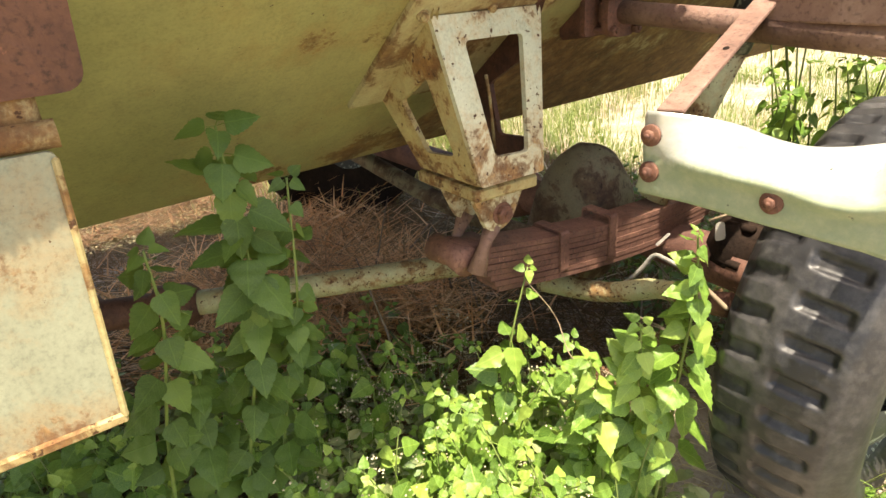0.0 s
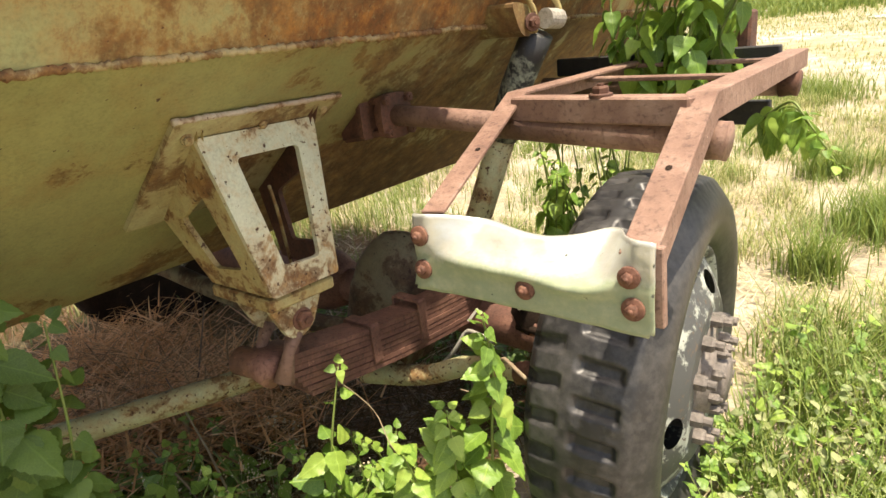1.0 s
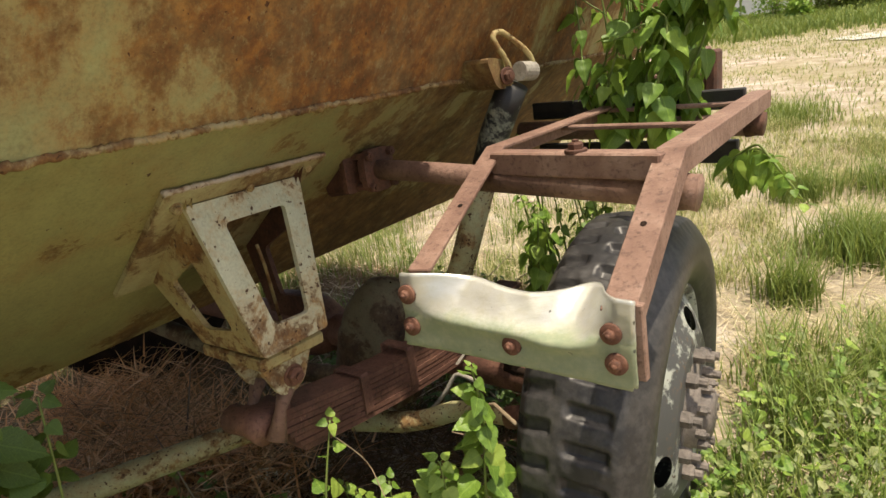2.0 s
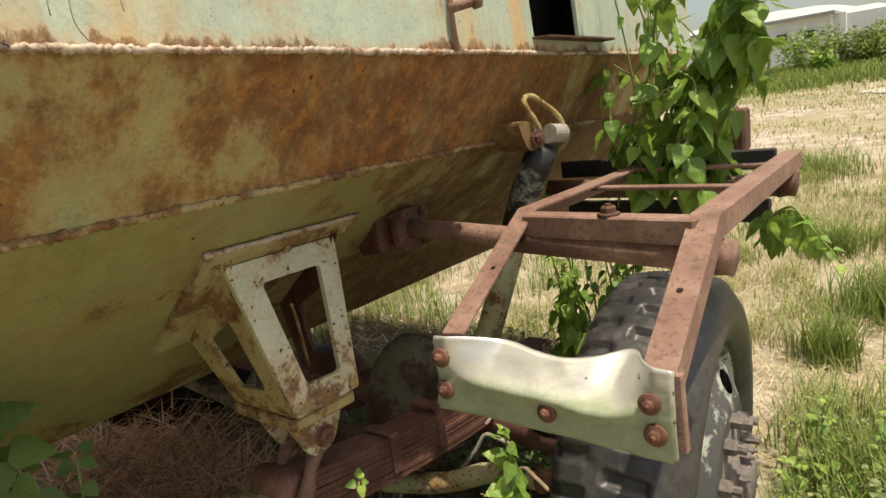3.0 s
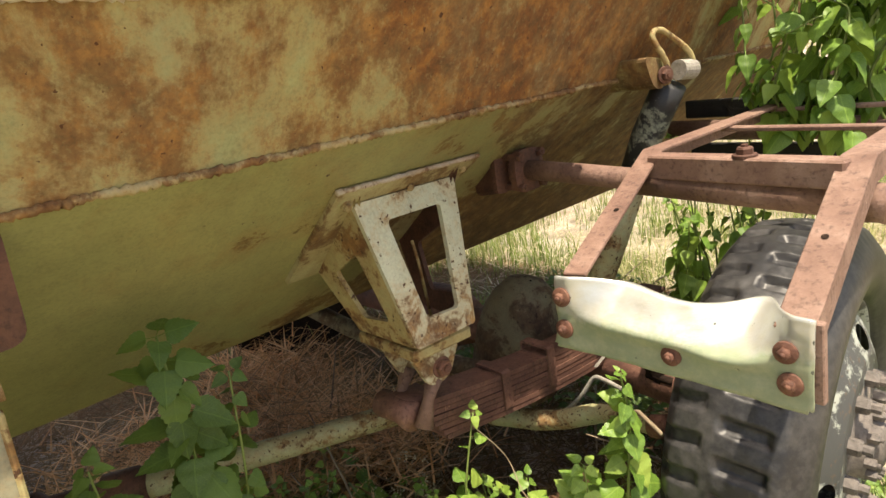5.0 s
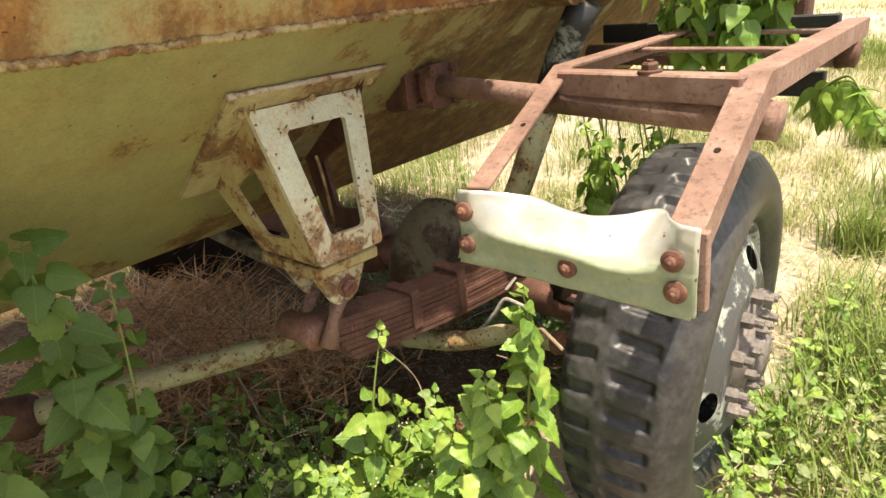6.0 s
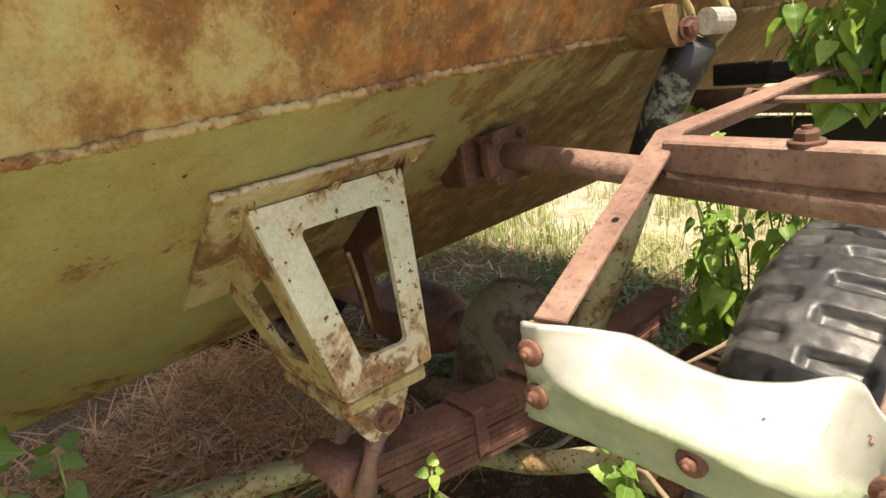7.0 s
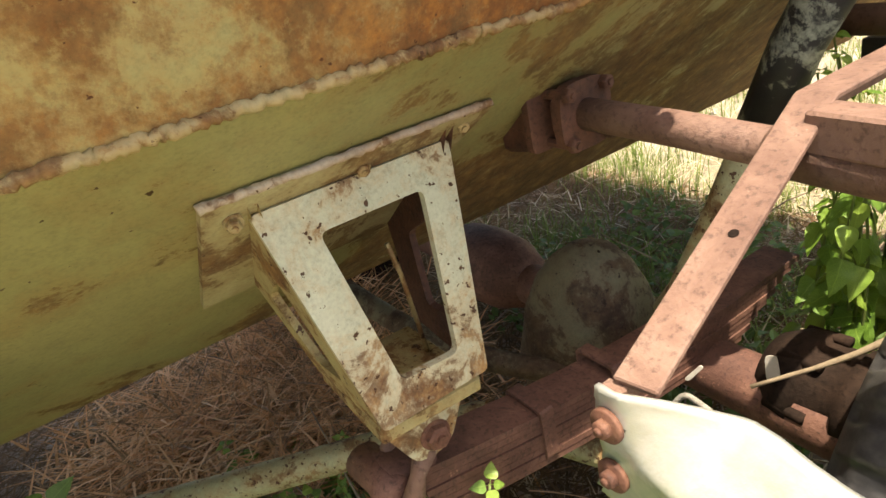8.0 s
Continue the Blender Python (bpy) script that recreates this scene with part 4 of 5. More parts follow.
# ---- wheel ----
WHEEL = Matrix.Translation((-0.262, 1.787, 0.343)) @ Matrix.Rotation(radians(5.7), 4, "Z") @ Matrix.Rotation(radians(2.1), 4, "Y")
R_OUT, X_IN, X_OUT = 0.560, -0.268, 0.004


def round_axle(r, a, x):
    return WHEEL @ Vector((x, r * math.cos(a), r * math.sin(a)))


def tyre():
    """Worn lug tyre: staggered side grooves cut from both shoulders of the tread."""
    bm = bmesh.new()
    pitch, per, nu = 40, 14, 40
    segs = pitch * per
    half, cx = (X_OUT - X_IN) / 2, (X_OUT + X_IN) / 2
    rows = []
    for i in range(segs):
        a = 2 * math.pi * i / segs
        ring = []
        for j in range(nu + 1):
            u = -1 + 2 * j / nu
            r = R_OUT - 0.018 * u * u - 0.022 * max(0.0, abs(u) - 0.84) / 0.16
            ph = i / per
            if u < -0.12:
                s = ph + 0.16 * u
                depth = max(0.0, min(1.0, (-0.34 - u) / 0.05))
            else:
                s = ph + 0.5 - 0.12 * u
                depth = max(0.0, min(1.0, (u + 0.12) / 0.05)) * (1.0 if u < 0.62 else max(0.0, 1 - (u - 0.62) / 0.06))
            f = abs((s % 1.0) - 0.5)
            cut = max(0.0, min(1.0, (0.235 - f) / 0.085))
            cut = cut * cut * (3 - 2 * cut)
            wear = 0.85 + 0.35 * noise.noise((math.cos(a) * 3, math.sin(a) * 3, u))
            r -= 0.019 * cut * depth * wear
            r += 0.002 * noise.noise((math.cos(a) * 25, math.sin(a) * 25, u * 6))
            ring.append(bm.verts.new(round_axle(r, a, cx + u * half)))
        for r, x in ((0.508, 0.014), (0.490, 0.026), (0.468, 0.033), (0.445, 0.034), (0.42, 0.029), (0.398, 0.019), (0.380, 0.009), (0.370, 0.002), (0.364, -0.010), (0.345, -0.02)):
            ring.append(bm.verts.new(round_axle(r, a, x)))
        for r, x in ((0.345, X_IN + 0.04), (0.36, X_IN + 0.03), (0.39, X_IN - 0.004), (0.45, X_IN - 0.018), (0.505, X_IN - 0.010)):
            ring.append(bm.verts.new(round_axle(r, a, x)))
        rows.append(ring)
    k = len(rows[0])
    for i in range(segs):
        r0, r1 = rows[i], rows[(i + 1) % segs]
        for j in range(k):
            bm.faces.new((r0[j], r0[(j + 1) % k], r1[(j + 1) % k], r1[j]))
    return bm


bm = bmesh.new()
spun(bm, [(0.330, -0.030), (0.345, -0.012), (0.352, -0.004), (0.360, -0.006), (0.362, -0.014), (0.352, -0.022), (0.352, -0.22), (0.330, -0.22)], (0, 0, 0), 72, closed=True)
# dished disc with three hand holes
NA, NR = 240, 30
HOLES = (79, 186, 313)
cells = {}


def hole_place(r, deg):
    """How far a point of the disc lies from the nearest hand hole, its middle and its offset (degrees, metres)."""
    h = min(HOLES, key=lambda g: abs((deg - g + 180) % 360 - 180))
    da, dr = (deg - h + 180) % 360 - 180, r - 0.268
    return math.hypot(da / 10.0, dr / 0.031), h, da, dr


for i in range(NA):
    for j in range(NR + 1):
        r, deg = 0.150 + (0.334 - 0.150) * j / NR, 360.0 * i / NA
        e, h, da, dr = hole_place(r, deg)
        if 0.80 < e < 1.22:
            deg, r = h + da / e, 0.268 + dr / e
        x = -0.022 + 0.060 * max(0.0, min(1.0, (0.325 - r) / 0.10)) ** 0.7
        cells[i, j] = bm.verts.new(Vector((x, r * math.cos(radians(deg)), r * math.sin(radians(deg)))))
for i in range(NA):
    for j in range(NR):
        if hole_place(0.150 + (0.334 - 0.150) * (j + 0.5) / NR, 360.0 * (i + 0.5) / NA)[0] < 1.0:
            continue
        bm.faces.new((cells[i, j], cells[(i + 1) % NA, j], cells[(i + 1) % NA, j + 1], cells[i, j + 1]))
bm.transform(WHEEL)
wheel = vpart("wheel", bm, RIM, "chipped grey steel wheel rim with hand holes", True)
vpart("tyre", tyre(), RUBBER, "worn black lug tyre greyed by dust", True, wheel)
bm = bmesh.new()
spun(bm, [(0.005, 0.100), (0.055, 0.098), (0.066, 0.088), (0.070, 0.066), (0.100, 0.063), (0.104, 0.042), (0.155, 0.038), (0.160, -0.06)], (0, 0, 0), 40)
bm.transform(WHEEL)
vpart("hub", bm, NUT_GREY, "muddy grey hub", True, wheel)
for q in range(10):
    a = 2 * math.pi * (q + 0.35) / 10
    bm = bmesh.new()
    c = Vector((0.034, 0.168 * math.cos(a), 0.168 * math.sin(a)))
    hex_bolt(bm, c, (1, 0, 0), 0.022, 0.030, 0.0)
    tube(bm, [c + Vector((0.02, 0, 0)), c + Vector((0.056, 0, 0))], 0.013, 8)
    bm.transform(WHEEL)
    vpart("wheel_nut", bm, NUT_GREY, "", False, wheel)
for q in range(8):
    a = 2 * math.pi * (q + 0.2) / 8
    bm = bmesh.new()
    hex_bolt(bm, Vector((0.062, 0.086 * math.cos(a), 0.086 * math.sin(a))), (1, 0, 0), 0.014, 0.024)
    bm.transform(WHEEL)
    vpart("hub_bolt", bm, NUT_GREY, "", False, wheel)
bm = bmesh.new()
spun(bm, [(0.155, -0.03), (0.20, -0.10), (0.20, -0.26), (0.06, -0.29)], (0, 0, 0), 32)
bm.transform(WHEEL)
vpart("brake_plate", bm, RUST_DARK, "dark rusted brake drum inside the rim", True, wheel)

# wheel and spring of the other side
bm = bmesh.new()
spun(bm, [(0.20, 0.10), (0.35, 0.12), (0.45, 0.15), (0.53, 0.13), (0.553, 0.06), (0.553, -0.06), (0.53, -0.13), (0.45, -0.15), (0.35, -0.12), (0.20, -0.10)], (2 * MID + 0.41, 1.795, 0.338), 48)
far_wheel = vpart("wheel", bm, RUST_CAST, "dark worn tyre on the far side", True)
bm = bmesh.new()
tube(bm, [(2 * MID + 0.5, 1.795, 0.338), (2 * MID + 0.30, 1.795, 0.338)], 0.21, 24)
vpart("rim", bm, RIM, "", False, far_wheel)
bm = bmesh.new()
for k in range(7):
    beam(bm, (2 * MID + 1.0, 0.93 + 0.015 * k, 0.60 - 0.017 * k), (2 * MID + 1.0, 1.80, 0.51 - 0.017 * k), (1, 0, 0), 0.096, 0.014, 0)
    beam(bm, (2 * MID + 1.0, 1.80, 0.51 - 0.017 * k), (2 * MID + 1.0, 2.6 - 0.015 * k, 0.60 - 0.017 * k), (1, 0, 0), 0.096, 0.014, 0)
vpart("leaf_spring", bm, RUST_SPRING, "rusted spring pack on the far side")

# rusted box bracket behind the fender frame
bm = bmesh.new()
beam(bm, (-0.645, 3.10, 1.185), (-0.515, 3.10, 1.185), (0, 0, 1), 0.22, 0.10, 0.008)
beam(bm, (-1.02, 3.10, 1.14), (-0.63, 3.10, 1.16), (0, 0, 1), 0.09, 0.07, 0.006)
box = vpart("rear_step_bracket", bm, RUST_BAR, "brown rusted boxed bracket on the hull side")
bm = bmesh.new()
beam(bm, (-0.52, 3.09, 1.19), (-0.470, 3.09, 1.19), (0, 0, 1), 0.18, 0.11, 0.01)
vpart("bracket_cap", bm, RUST_DARK, "crusted end block", False, box)


# ---- plants ----
def leaf_mesh(name, material, width=0.62, droop=0.18, fold=0.10, teeth=True):
    """One pointed, toothed leaf of unit length with its stalk, base at the origin, along +Y."""
    verts, faces, steps = [], [], 16
    for i in range(steps + 1):
        t = i / steps
        w = (math.sin(math.pi * t ** 0.62) ** 0.85) * (1 - 0.25 * t) if 0 < t < 1 else 0.0
        z = -droop * t * t + 0.012 * math.sin(17 * t)
        k = w * width / 2 * (0.93 if teeth and i % 2 else 1.0)
        back = 0.06 * w + (0.03 if teeth and i % 2 else 0.0)
        verts += [(-k, t - back, z + fold * k * 1.5), (-k * 0.5, t - 0.02 * w, z + fold * k * 0.3 + 0.012 * (i % 2)), (0, t, z), (k * 0.5, t - 0.02 * w, z + fold * k * 0.3 + 0.012 * (i % 2)), (k, t - back, z + fold * k * 1.5)]
    for i in range(steps):
        for j in range(4):
            a = 5 * i + j
            faces.append((a, a + 1, a + 6, a + 5))
    b = len(verts)
    verts += [(-0.012, 0.02, 0), (0.012, 0.02, 0), (0.010, -0.28, -0.05), (-0.010, -0.28, -0.05)]
    faces.append((b, b + 1, b + 2, b + 3))
    return faces_mesh(name, verts, faces, material, True)


BROAD = [leaf_mesh("leaf", LEAF, 0.88, 0.14, 0.10), leaf_mesh("leaf", LEAF, 0.78, 0.28, 0.18), leaf_mesh("leaf", LEAF, 0.95, 0.05, -0.08)]
# same leaf shapes in the green darkened for shade
SHADE_LEAVES = [leaf_mesh("leaf", LEAF_SHADED, 0.90, 0.14, 0.10), leaf_mesh("leaf", LEAF_SHADED, 0.80, 0.26, 0.18), leaf_mesh("leaf", LEAF_SHADED, 0.98, 0.06, -0.08)]
VINE = [leaf_mesh("leaf", LEAF_VINE, 0.78, 0.20, 0.14, False), leaf_mesh("leaf", LEAF_VINE, 0.68, 0.35, 0.25, False), leaf_mesh("leaf", LEAF_VINE, 0.85, 0.10, -0.12, False)]


def leaf_pose(at, azimuth, pitch, roll, size, face=0.0):
    """A leaf that points along azimuth, tipped by pitch (minus: hanging), turned by roll and leaning to the open side by face."""
    return Matrix.Translation(at) @ Matrix.Rotation(face, 4, "Y") @ Matrix.Rotation(azimuth, 4, "Z") @ Matrix.Rotation(pitch, 4, "X") @ Matrix.Rotation(roll, 4, "Y") @ Matrix.Diagonal((size, size, size, 1)) @ Matrix.Translation((0, 0.28, 0.05))


def weed(name, ctrl, pairs, size, meshes, seed, label, category="plant", group="", spread=1.0, start=0.25, hang=-0.35, thick=0.005, top_small=0.5, face=0.6):
    """An upright weed or a trailing vine: one stem with leaves set round it."""
    rng = random.Random(seed)
    face = 0.15 if name == "vine" else face
    thing = empty(name, ctrl[0], label, category, group)
    inv = Matrix.Translation(ctrl[0]).inverted()
    pts = smooth_path(ctrl, 6)
    bm = bmesh.new()
    n = len(pts)
    tube(bm, pts, [thick * (1 - 0.6 * i / n) for i in range(n)], 6, 0.1)
    part("stem", bm, STEM, thing, "", True).matrix_parent_inverse = inv
    az = rng.random() * 6.28
    for k in range(pairs):
        f = start + (1 - start) * (k + 0.3 * rng.random()) / pairs
        p = pts[min(n - 1, int(f * (n - 1)))]
        az += 1.57 + rng.uniform(-0.4, 0.4)
        for h in (0, 1):
            if rng.random() < 0.12:
                continue
            s = size * (1.0 - (1 - top_small) * max(0, f - 0.5) * 2) * rng.uniform(0.65, 1.15)
            m = leaf_pose(p, az + math.pi * h + rng.uniform(-0.3, 0.3), hang + rng.uniform(-0.45, 0.35), rng.uniform(-0.5, 0.5), s * spread, face)
            part_of("leaf", rng.choice(meshes), thing, "", m).matrix_parent_inverse = inv
    for h in range(4):
        # young leaves at the tip
        m = leaf_pose(pts[-1], az + 1.57 * h + rng.uniform(-0.3, 0.3), rng.uniform(-0.5, 0.5), rng.uniform(-0.4, 0.4), size * top_small * rng.uniform(0.55, 0.8), face)
        part_of("leaf", rng.choice(meshes), thing, "", m).matrix_parent_inverse = inv
    return thing


def gz(x, y, up=0.0):
    return (x, y, ground_z(x, y) - 0.03 + up)


weed("tall_weed", [gz(-1.10, 0.25), (-1.07, 0.33, 0.22), (-0.96, 0.386, 0.62), (-0.92, 0.388, 0.77), (-0.92, 0.380, 1.04)], 39, 0.092, SHADE_LEAVES, 11, "tall weed with broad toothed leaves beside the hull, coloured for shade", group="weeds", top_small=0.85)
weed("tall_weed", [gz(-1.08, 0.12), (-1.03, 0.17, 0.35), (-0.90, 0.215, 0.72), (-0.87, 0.215, 0.88)], 20, 0.088, SHADE_LEAVES, 12, "weed by the flap, its leaf green darkened for shade", group="weeds")
weed("tall_weed", [gz(-1.12, 0.36), (-1.11, 0.42, 0.15), (-1.04, 0.45, 0.42), (-0.94, 0.47, 0.66), (-0.93, 0.49, 0.92)], 27, 0.088, SHADE_LEAVES, 16, "tall weed with broad toothed leaves beside the hull, coloured for shade", group="weeds")
weed("tall_weed", [gz(-1.08, 0.20), (-1.10, 0.24, 0.20), (-1.06, 0.26, 0.45), (-1.03, 0.27, 0.62)], 20, 0.088, SHADE_LEAVES, 17, "weed by the flap, its leaf green darkened for shade", group="weeds")
weed("climbing_weed", [gz(-0.92, 1.00), (-0.91, 0.99, 0.18), (-0.90, 1.00, 0.36), (-0.90, 1.06, 0.55)], 10, 0.09, BROAD, 13, "young climbing weed with pale toothed leaves below the spring", group="weeds")
weed("sunlit_weed", [gz(-0.56, 1.16), (-0.54, 1.18, 0.15), (-0.51, 1.16, 0.42), (-0.50, 1.17, 0.60), (-0.50, 1.15, 0.74)], 30, 0.098, BROAD, 14, "sunlit leafy weed growing against the tyre", group="weeds", top_small=0.3)
weed("sunlit_weed", [gz(-0.66, 1.02), (-0.63, 1.03, 0.12), (-0.60, 1.00, 0.33), (-0.60, 0.96, 0.47)], 20, 0.095, BROAD, 15, "sunlit leafy weed beside the tyre", group="weeds")

weed("sunlit_weed", [gz(-0.60, 1.10), (-0.60, 1.10, 0.15), (-0.56, 1.08, 0.36), (-0.55, 1.06, 0.54)], 22, 0.095, BROAD, 18, "sunlit leafy weed beside the tyre", group="weeds")
rng = random.Random(77)


def low_weeds(name, count, box, tall, size, seed, label, group, meshes=BROAD):
    x0, x1, y0, y1 = box
    for k in range(count):
        x, y, h = rng.uniform(x0, x1), rng.uniform(y0, y1), rng.uniform(*tall)
        weed(name, [gz(x, y), gz(x + rng.uniform(-0.05, 0.05), y + rng.uniform(-0.05, 0.05), h * 0.6), gz(x + rng.uniform(-0.08, 0.08), y + rng.uniform(-0.08, 0.08), h)],
             rng.randint(3, 5), rng.uniform(*size), meshes, seed + k, label, group=group, thick=0.003, start=0.35)


low_weeds("low_weed", 80, (-1.08, -0.52, 0.55, 1.22), (0.20, 0.52), (0.06, 0.105), 200, "low sunlit weed with fresh green toothed leaves", "low weeds")
low_weeds("shaded_weed", 72, (-1.80, -1.02, -0.30, 0.85), (0.18, 0.50), (0.06, 0.105), 300, "low dark green weed in the shade of the hull", "shaded weeds")
low_weeds("shaded_weed", 46, (-2.0, -1.0, 0.55, 1.15), (0.10, 0.34), (0.05, 0.09), 700, "low dark green weed under the hull", "shaded weeds")
low_weeds("wheel_weed", 40, (-0.24, 0.22, 1.50, 3.10), (0.14, 0.42), (0.045, 0.08), 400, "light green weed beside the wheel", "wheel weeds")

# vines on the fender frame
for k in range(26):
    x, y = rng.uniform(-0.68, -0.34), rng.uniform(2.10, 2.50)
    ztop = rng.uniform(1.5, 2.0) if x < -0.52 else rng.uniform(1.36, 1.62)
    weed("vine", [(x + 0.04, y, 1.09), (x, y - 0.03, 1.22), (x + rng.uniform(-0.06, 0.06), y, 1.4), (x + rng.uniform(-0.12, 0.12), y + rng.uniform(-0.1, 0.1), ztop)],
         11, rng.uniform(0.065, 0.10), VINE, 500 + k, "leafy green vine climbing over the fender frame", group="vines", hang=-0.9, start=0.08, top_small=0.8)
for k, (p, q, r) in enumerate((((-0.45, 2.2, 1.35), (-0.30, 2.18, 1.62), (-0.19, 2.15, 1.60)), ((-0.42, 2.25, 1.40), (-0.28, 2.2, 1.50), (-0.22, 2.2, 1.40)), ((-0.50, 2.1, 1.45), (-0.42, 2.05, 1.75), (-0.30, 2.05, 1.80)), ((-0.40, 2.2, 1.45), (-0.24, 2.16, 1.56), (-0.17, 2.12, 1.50)), ((-0.42, 2.2, 1.40), (-0.27, 2.15, 1.68), (-0.20, 2.12, 1.90)), ((-0.40, 2.25, 1.42), (-0.30, 2.2, 1.62), (-0.19, 2.17, 1.78)))):
    weed("vine", [p, q, r], 9, 0.10, VINE, 560 + k, "vine shoot with hanging leaves", group="vines", hang=-1.0, start=0.2, top_small=0.9)
for k in range(4):
    a = Vector((-0.17, 1.98 + 0.05 * k, 1.02))
    weed("vine", [a, a + Vector((0.07, -0.03, 0.05 - 0.02 * k)), a + Vector((0.11 + 0.02 * k, -0.06, 0.02 - 0.05 * k))], 5, 0.095, VINE, 580 + k, "short vine shoot hanging beside the wheel", group="vines", hang=-1.0, start=0.2)
for k in range(22):
    x, y = rng.uniform(-0.92, -0.50), rng.uniform(1.90, 2.35)
    weed("vine", [(x, y, 0.20), (x + 0.03, y, 0.60), (x + rng.uniform(-0.05, 0.12), y - 0.06, rng.uniform(0.80, 1.08))], 7, 0.09, VINE, 600 + k, "vine leaves growing up behind the tyre", group="vines", hang=-0.7)


def scatter_leaves(name, boxes, count, lo, hi, material, seed, label, height=0.16):
    """Uncountable small leaves standing over the ground."""
    rng = random.Random(seed)
    verts, faces = [], []
    for k in range(count):
        x0, x1, y0, y1 = boxes[k % len(boxes)]
        x, y = rng.uniform(x0, x1), rng.uniform(y0, y1)
        s = rng.uniform(lo, hi)
        at = Vector((x, y, ground_z(x, y) + height * rng.random() ** 1.5 + 0.01))
        m = Matrix.Translation(at) @ Matrix.Rotation(rng.uniform(0, 6.28), 4, "Z") @ Matrix.Rotation(rng.uniform(-0.8, 0.5), 4, "X") @ Matrix.Rotation(rng.uniform(-0.6, 0.6), 4, "Y")
        b = len(verts)
        for p in ((0, 0, 0), (-0.32, 0.35, 0.06), (-0.25, 0.65, 0.04), (0, 1, -0.1), (0.25, 0.65, 0.04), (0.32, 0.35, 0.06), (0, 0.5, -0.02)):
            verts.append(m @ (Vector(p) * s))
        faces += [(b, b + 1, b + 6, b + 5), (b + 1, b + 2, b + 6), (b + 2, b + 3, b + 6), (b + 3, b + 4, b + 6), (b + 4, b + 5, b + 6)]
    tagged(new(name, faces_mesh(name, verts, faces, material)), label, "undergrowth", kind="stuff")


def scatter_blades(name, spots, height, width, bend, material, seed, label, category="grass", lay=0.0, pile=0.05):
    """Grass blades: spots are (x, y) points; lay near 1 leaves them lying."""
    rng = random.Random(seed)
    verts, faces = [], []
    for x, y in spots:
        h, a = height * rng.uniform(0.45, 1.2), rng.uniform(0, 6.28)
        w = width * rng.uniform(0.7, 1.3)
        z = ground_z(x, y) - 0.01
        side = Vector((math.cos(a), math.sin(a), 0))
        fwd = Vector((-math.sin(a), math.cos(a), 0))
        b = len(verts)
        flat = lay * rng.uniform(0.8, 1.0)
        base = Vector((x, y, z + 0.015 + pile * flat * rng.random()))
        for t in (0.0, 0.4, 0.75, 1.0):
            p = base + Vector((0, 0, 1)) * h * t * (1 - 0.25 * t) * (1 - 0.93 * flat) + fwd * h * (bend * t * t * rng.uniform(0.6, 1.1) * (1 - flat) + flat * t)
            k = w / 2 * (1 - t) ** 0.6
            verts += [p - side * k, p + side * k] if t < 1 else [p]
        faces += [(b, b + 1, b + 3, b + 2), (b + 2, b + 3, b + 5, b + 4), (b + 4, b + 5, b + 6)]
    tagged(new(name, faces_mesh(name, verts, faces, material)), label, category, kind="stuff")


scatter_leaves("undergrowth", [(-1.25, -0.45, 0.45, 1.30)], 2600, 0.025, 0.06, LEAF_SMALL, 21, "dense small-leaved green undergrowth in the sun")
scatter_leaves("undergrowth", [(-2.1, -0.85, -0.5, 1.0)], 4200, 0.025, 0.06, LEAF_SMALL, 22, "small-leaved undergrowth in the shade of the hull", 0.14)
# patch out of view, added to cut ground bounce onto the hull
scatter_leaves("undergrowth", [(-1.0, -0.25, -1.5, 0.45)], 4200, 0.04, 0.08, LEAF_SMALL, 25, "unseen leafy undergrowth added to dim the bounce on the hull", 0.18)
scatter_leaves("undergrowth", [(-2.4, -0.7, 1.95, 3.3)], 2200, 0.03, 0.07, LEAF_SHADED, 24, "tangled undergrowth behind the axle in shade-darkened green", 0.26)
scatter_leaves("undergrowth", [(-0.25, 0.45, 1.3, 3.2), (-0.1, 0.7, 1.2, 2.6)], 1500, 0.025, 0.055, LEAF_SMALL, 23, "light green undergrowth beside the wheel", 0.20)


def fallen_twigs(count, box, seed):
    """Dead stalks that lean and lie under the hull."""
    rng = random.Random(seed)
    x0, x1, y0, y1 = box
    for _ in range(count):
        x, y = rng.uniform(x0, x1), rng.uniform(y0, y1)
        a, n = Vector(gz(x, y, 0.04)), rng.uniform(0.25, 0.6)
        d = Vector((rng.uniform(-1, 1), rng.uniform(-1, 1), rng.uniform(0.05, 0.9))).normalized()
        bm = bmesh.new()
        tube(bm, [a, a + d * n * 0.5 + Vector((rng.uniform(-0.03, 0.03), 0, 0.02)), a + d * n], [0.005, 0.004, 0.002], 6, 0.2)
        tagged(part("twig", bm, TWIG, None, "", True), "thin dead brown stalk leaning under the hull", "twig", "twigs")


fallen_twigs(28, (-2.5, -1.1, 0.2, 1.9), 91)
fallen_twigs(26, (-2.4, -0.75, 1.95, 3.3), 92)
bm = bmesh.new()
tube(bm, smooth_path([(-0.90, 1.05, 0.52), (-0.86, 1.12, 0.40), (-0.78, 1.10, 0.32), (-0.70, 1.13, 0.31), (-0.66, 1.15, 0.29)], 5), 0.0017, 6, 0.3)
tube(bm, smooth_path([(-0.74, 1.125, 0.32), (-0.76, 1.12, 0.26), (-0.74, 1.10, 0.20)], 4), 0.002, 6, 0.3)
tagged(part("dry_tendril", bm, TWIG, None, "", True), "thin dry brown tendril trailing from a weed", "tendril")
bm = bmesh.new()
tube(bm, [(-0.505, 1.31, 0.50), (-0.60, 1.36, 0.505), (-0.70, 1.42, 0.44)], [0.005, 0.006, 0.005], 7, 0.2)
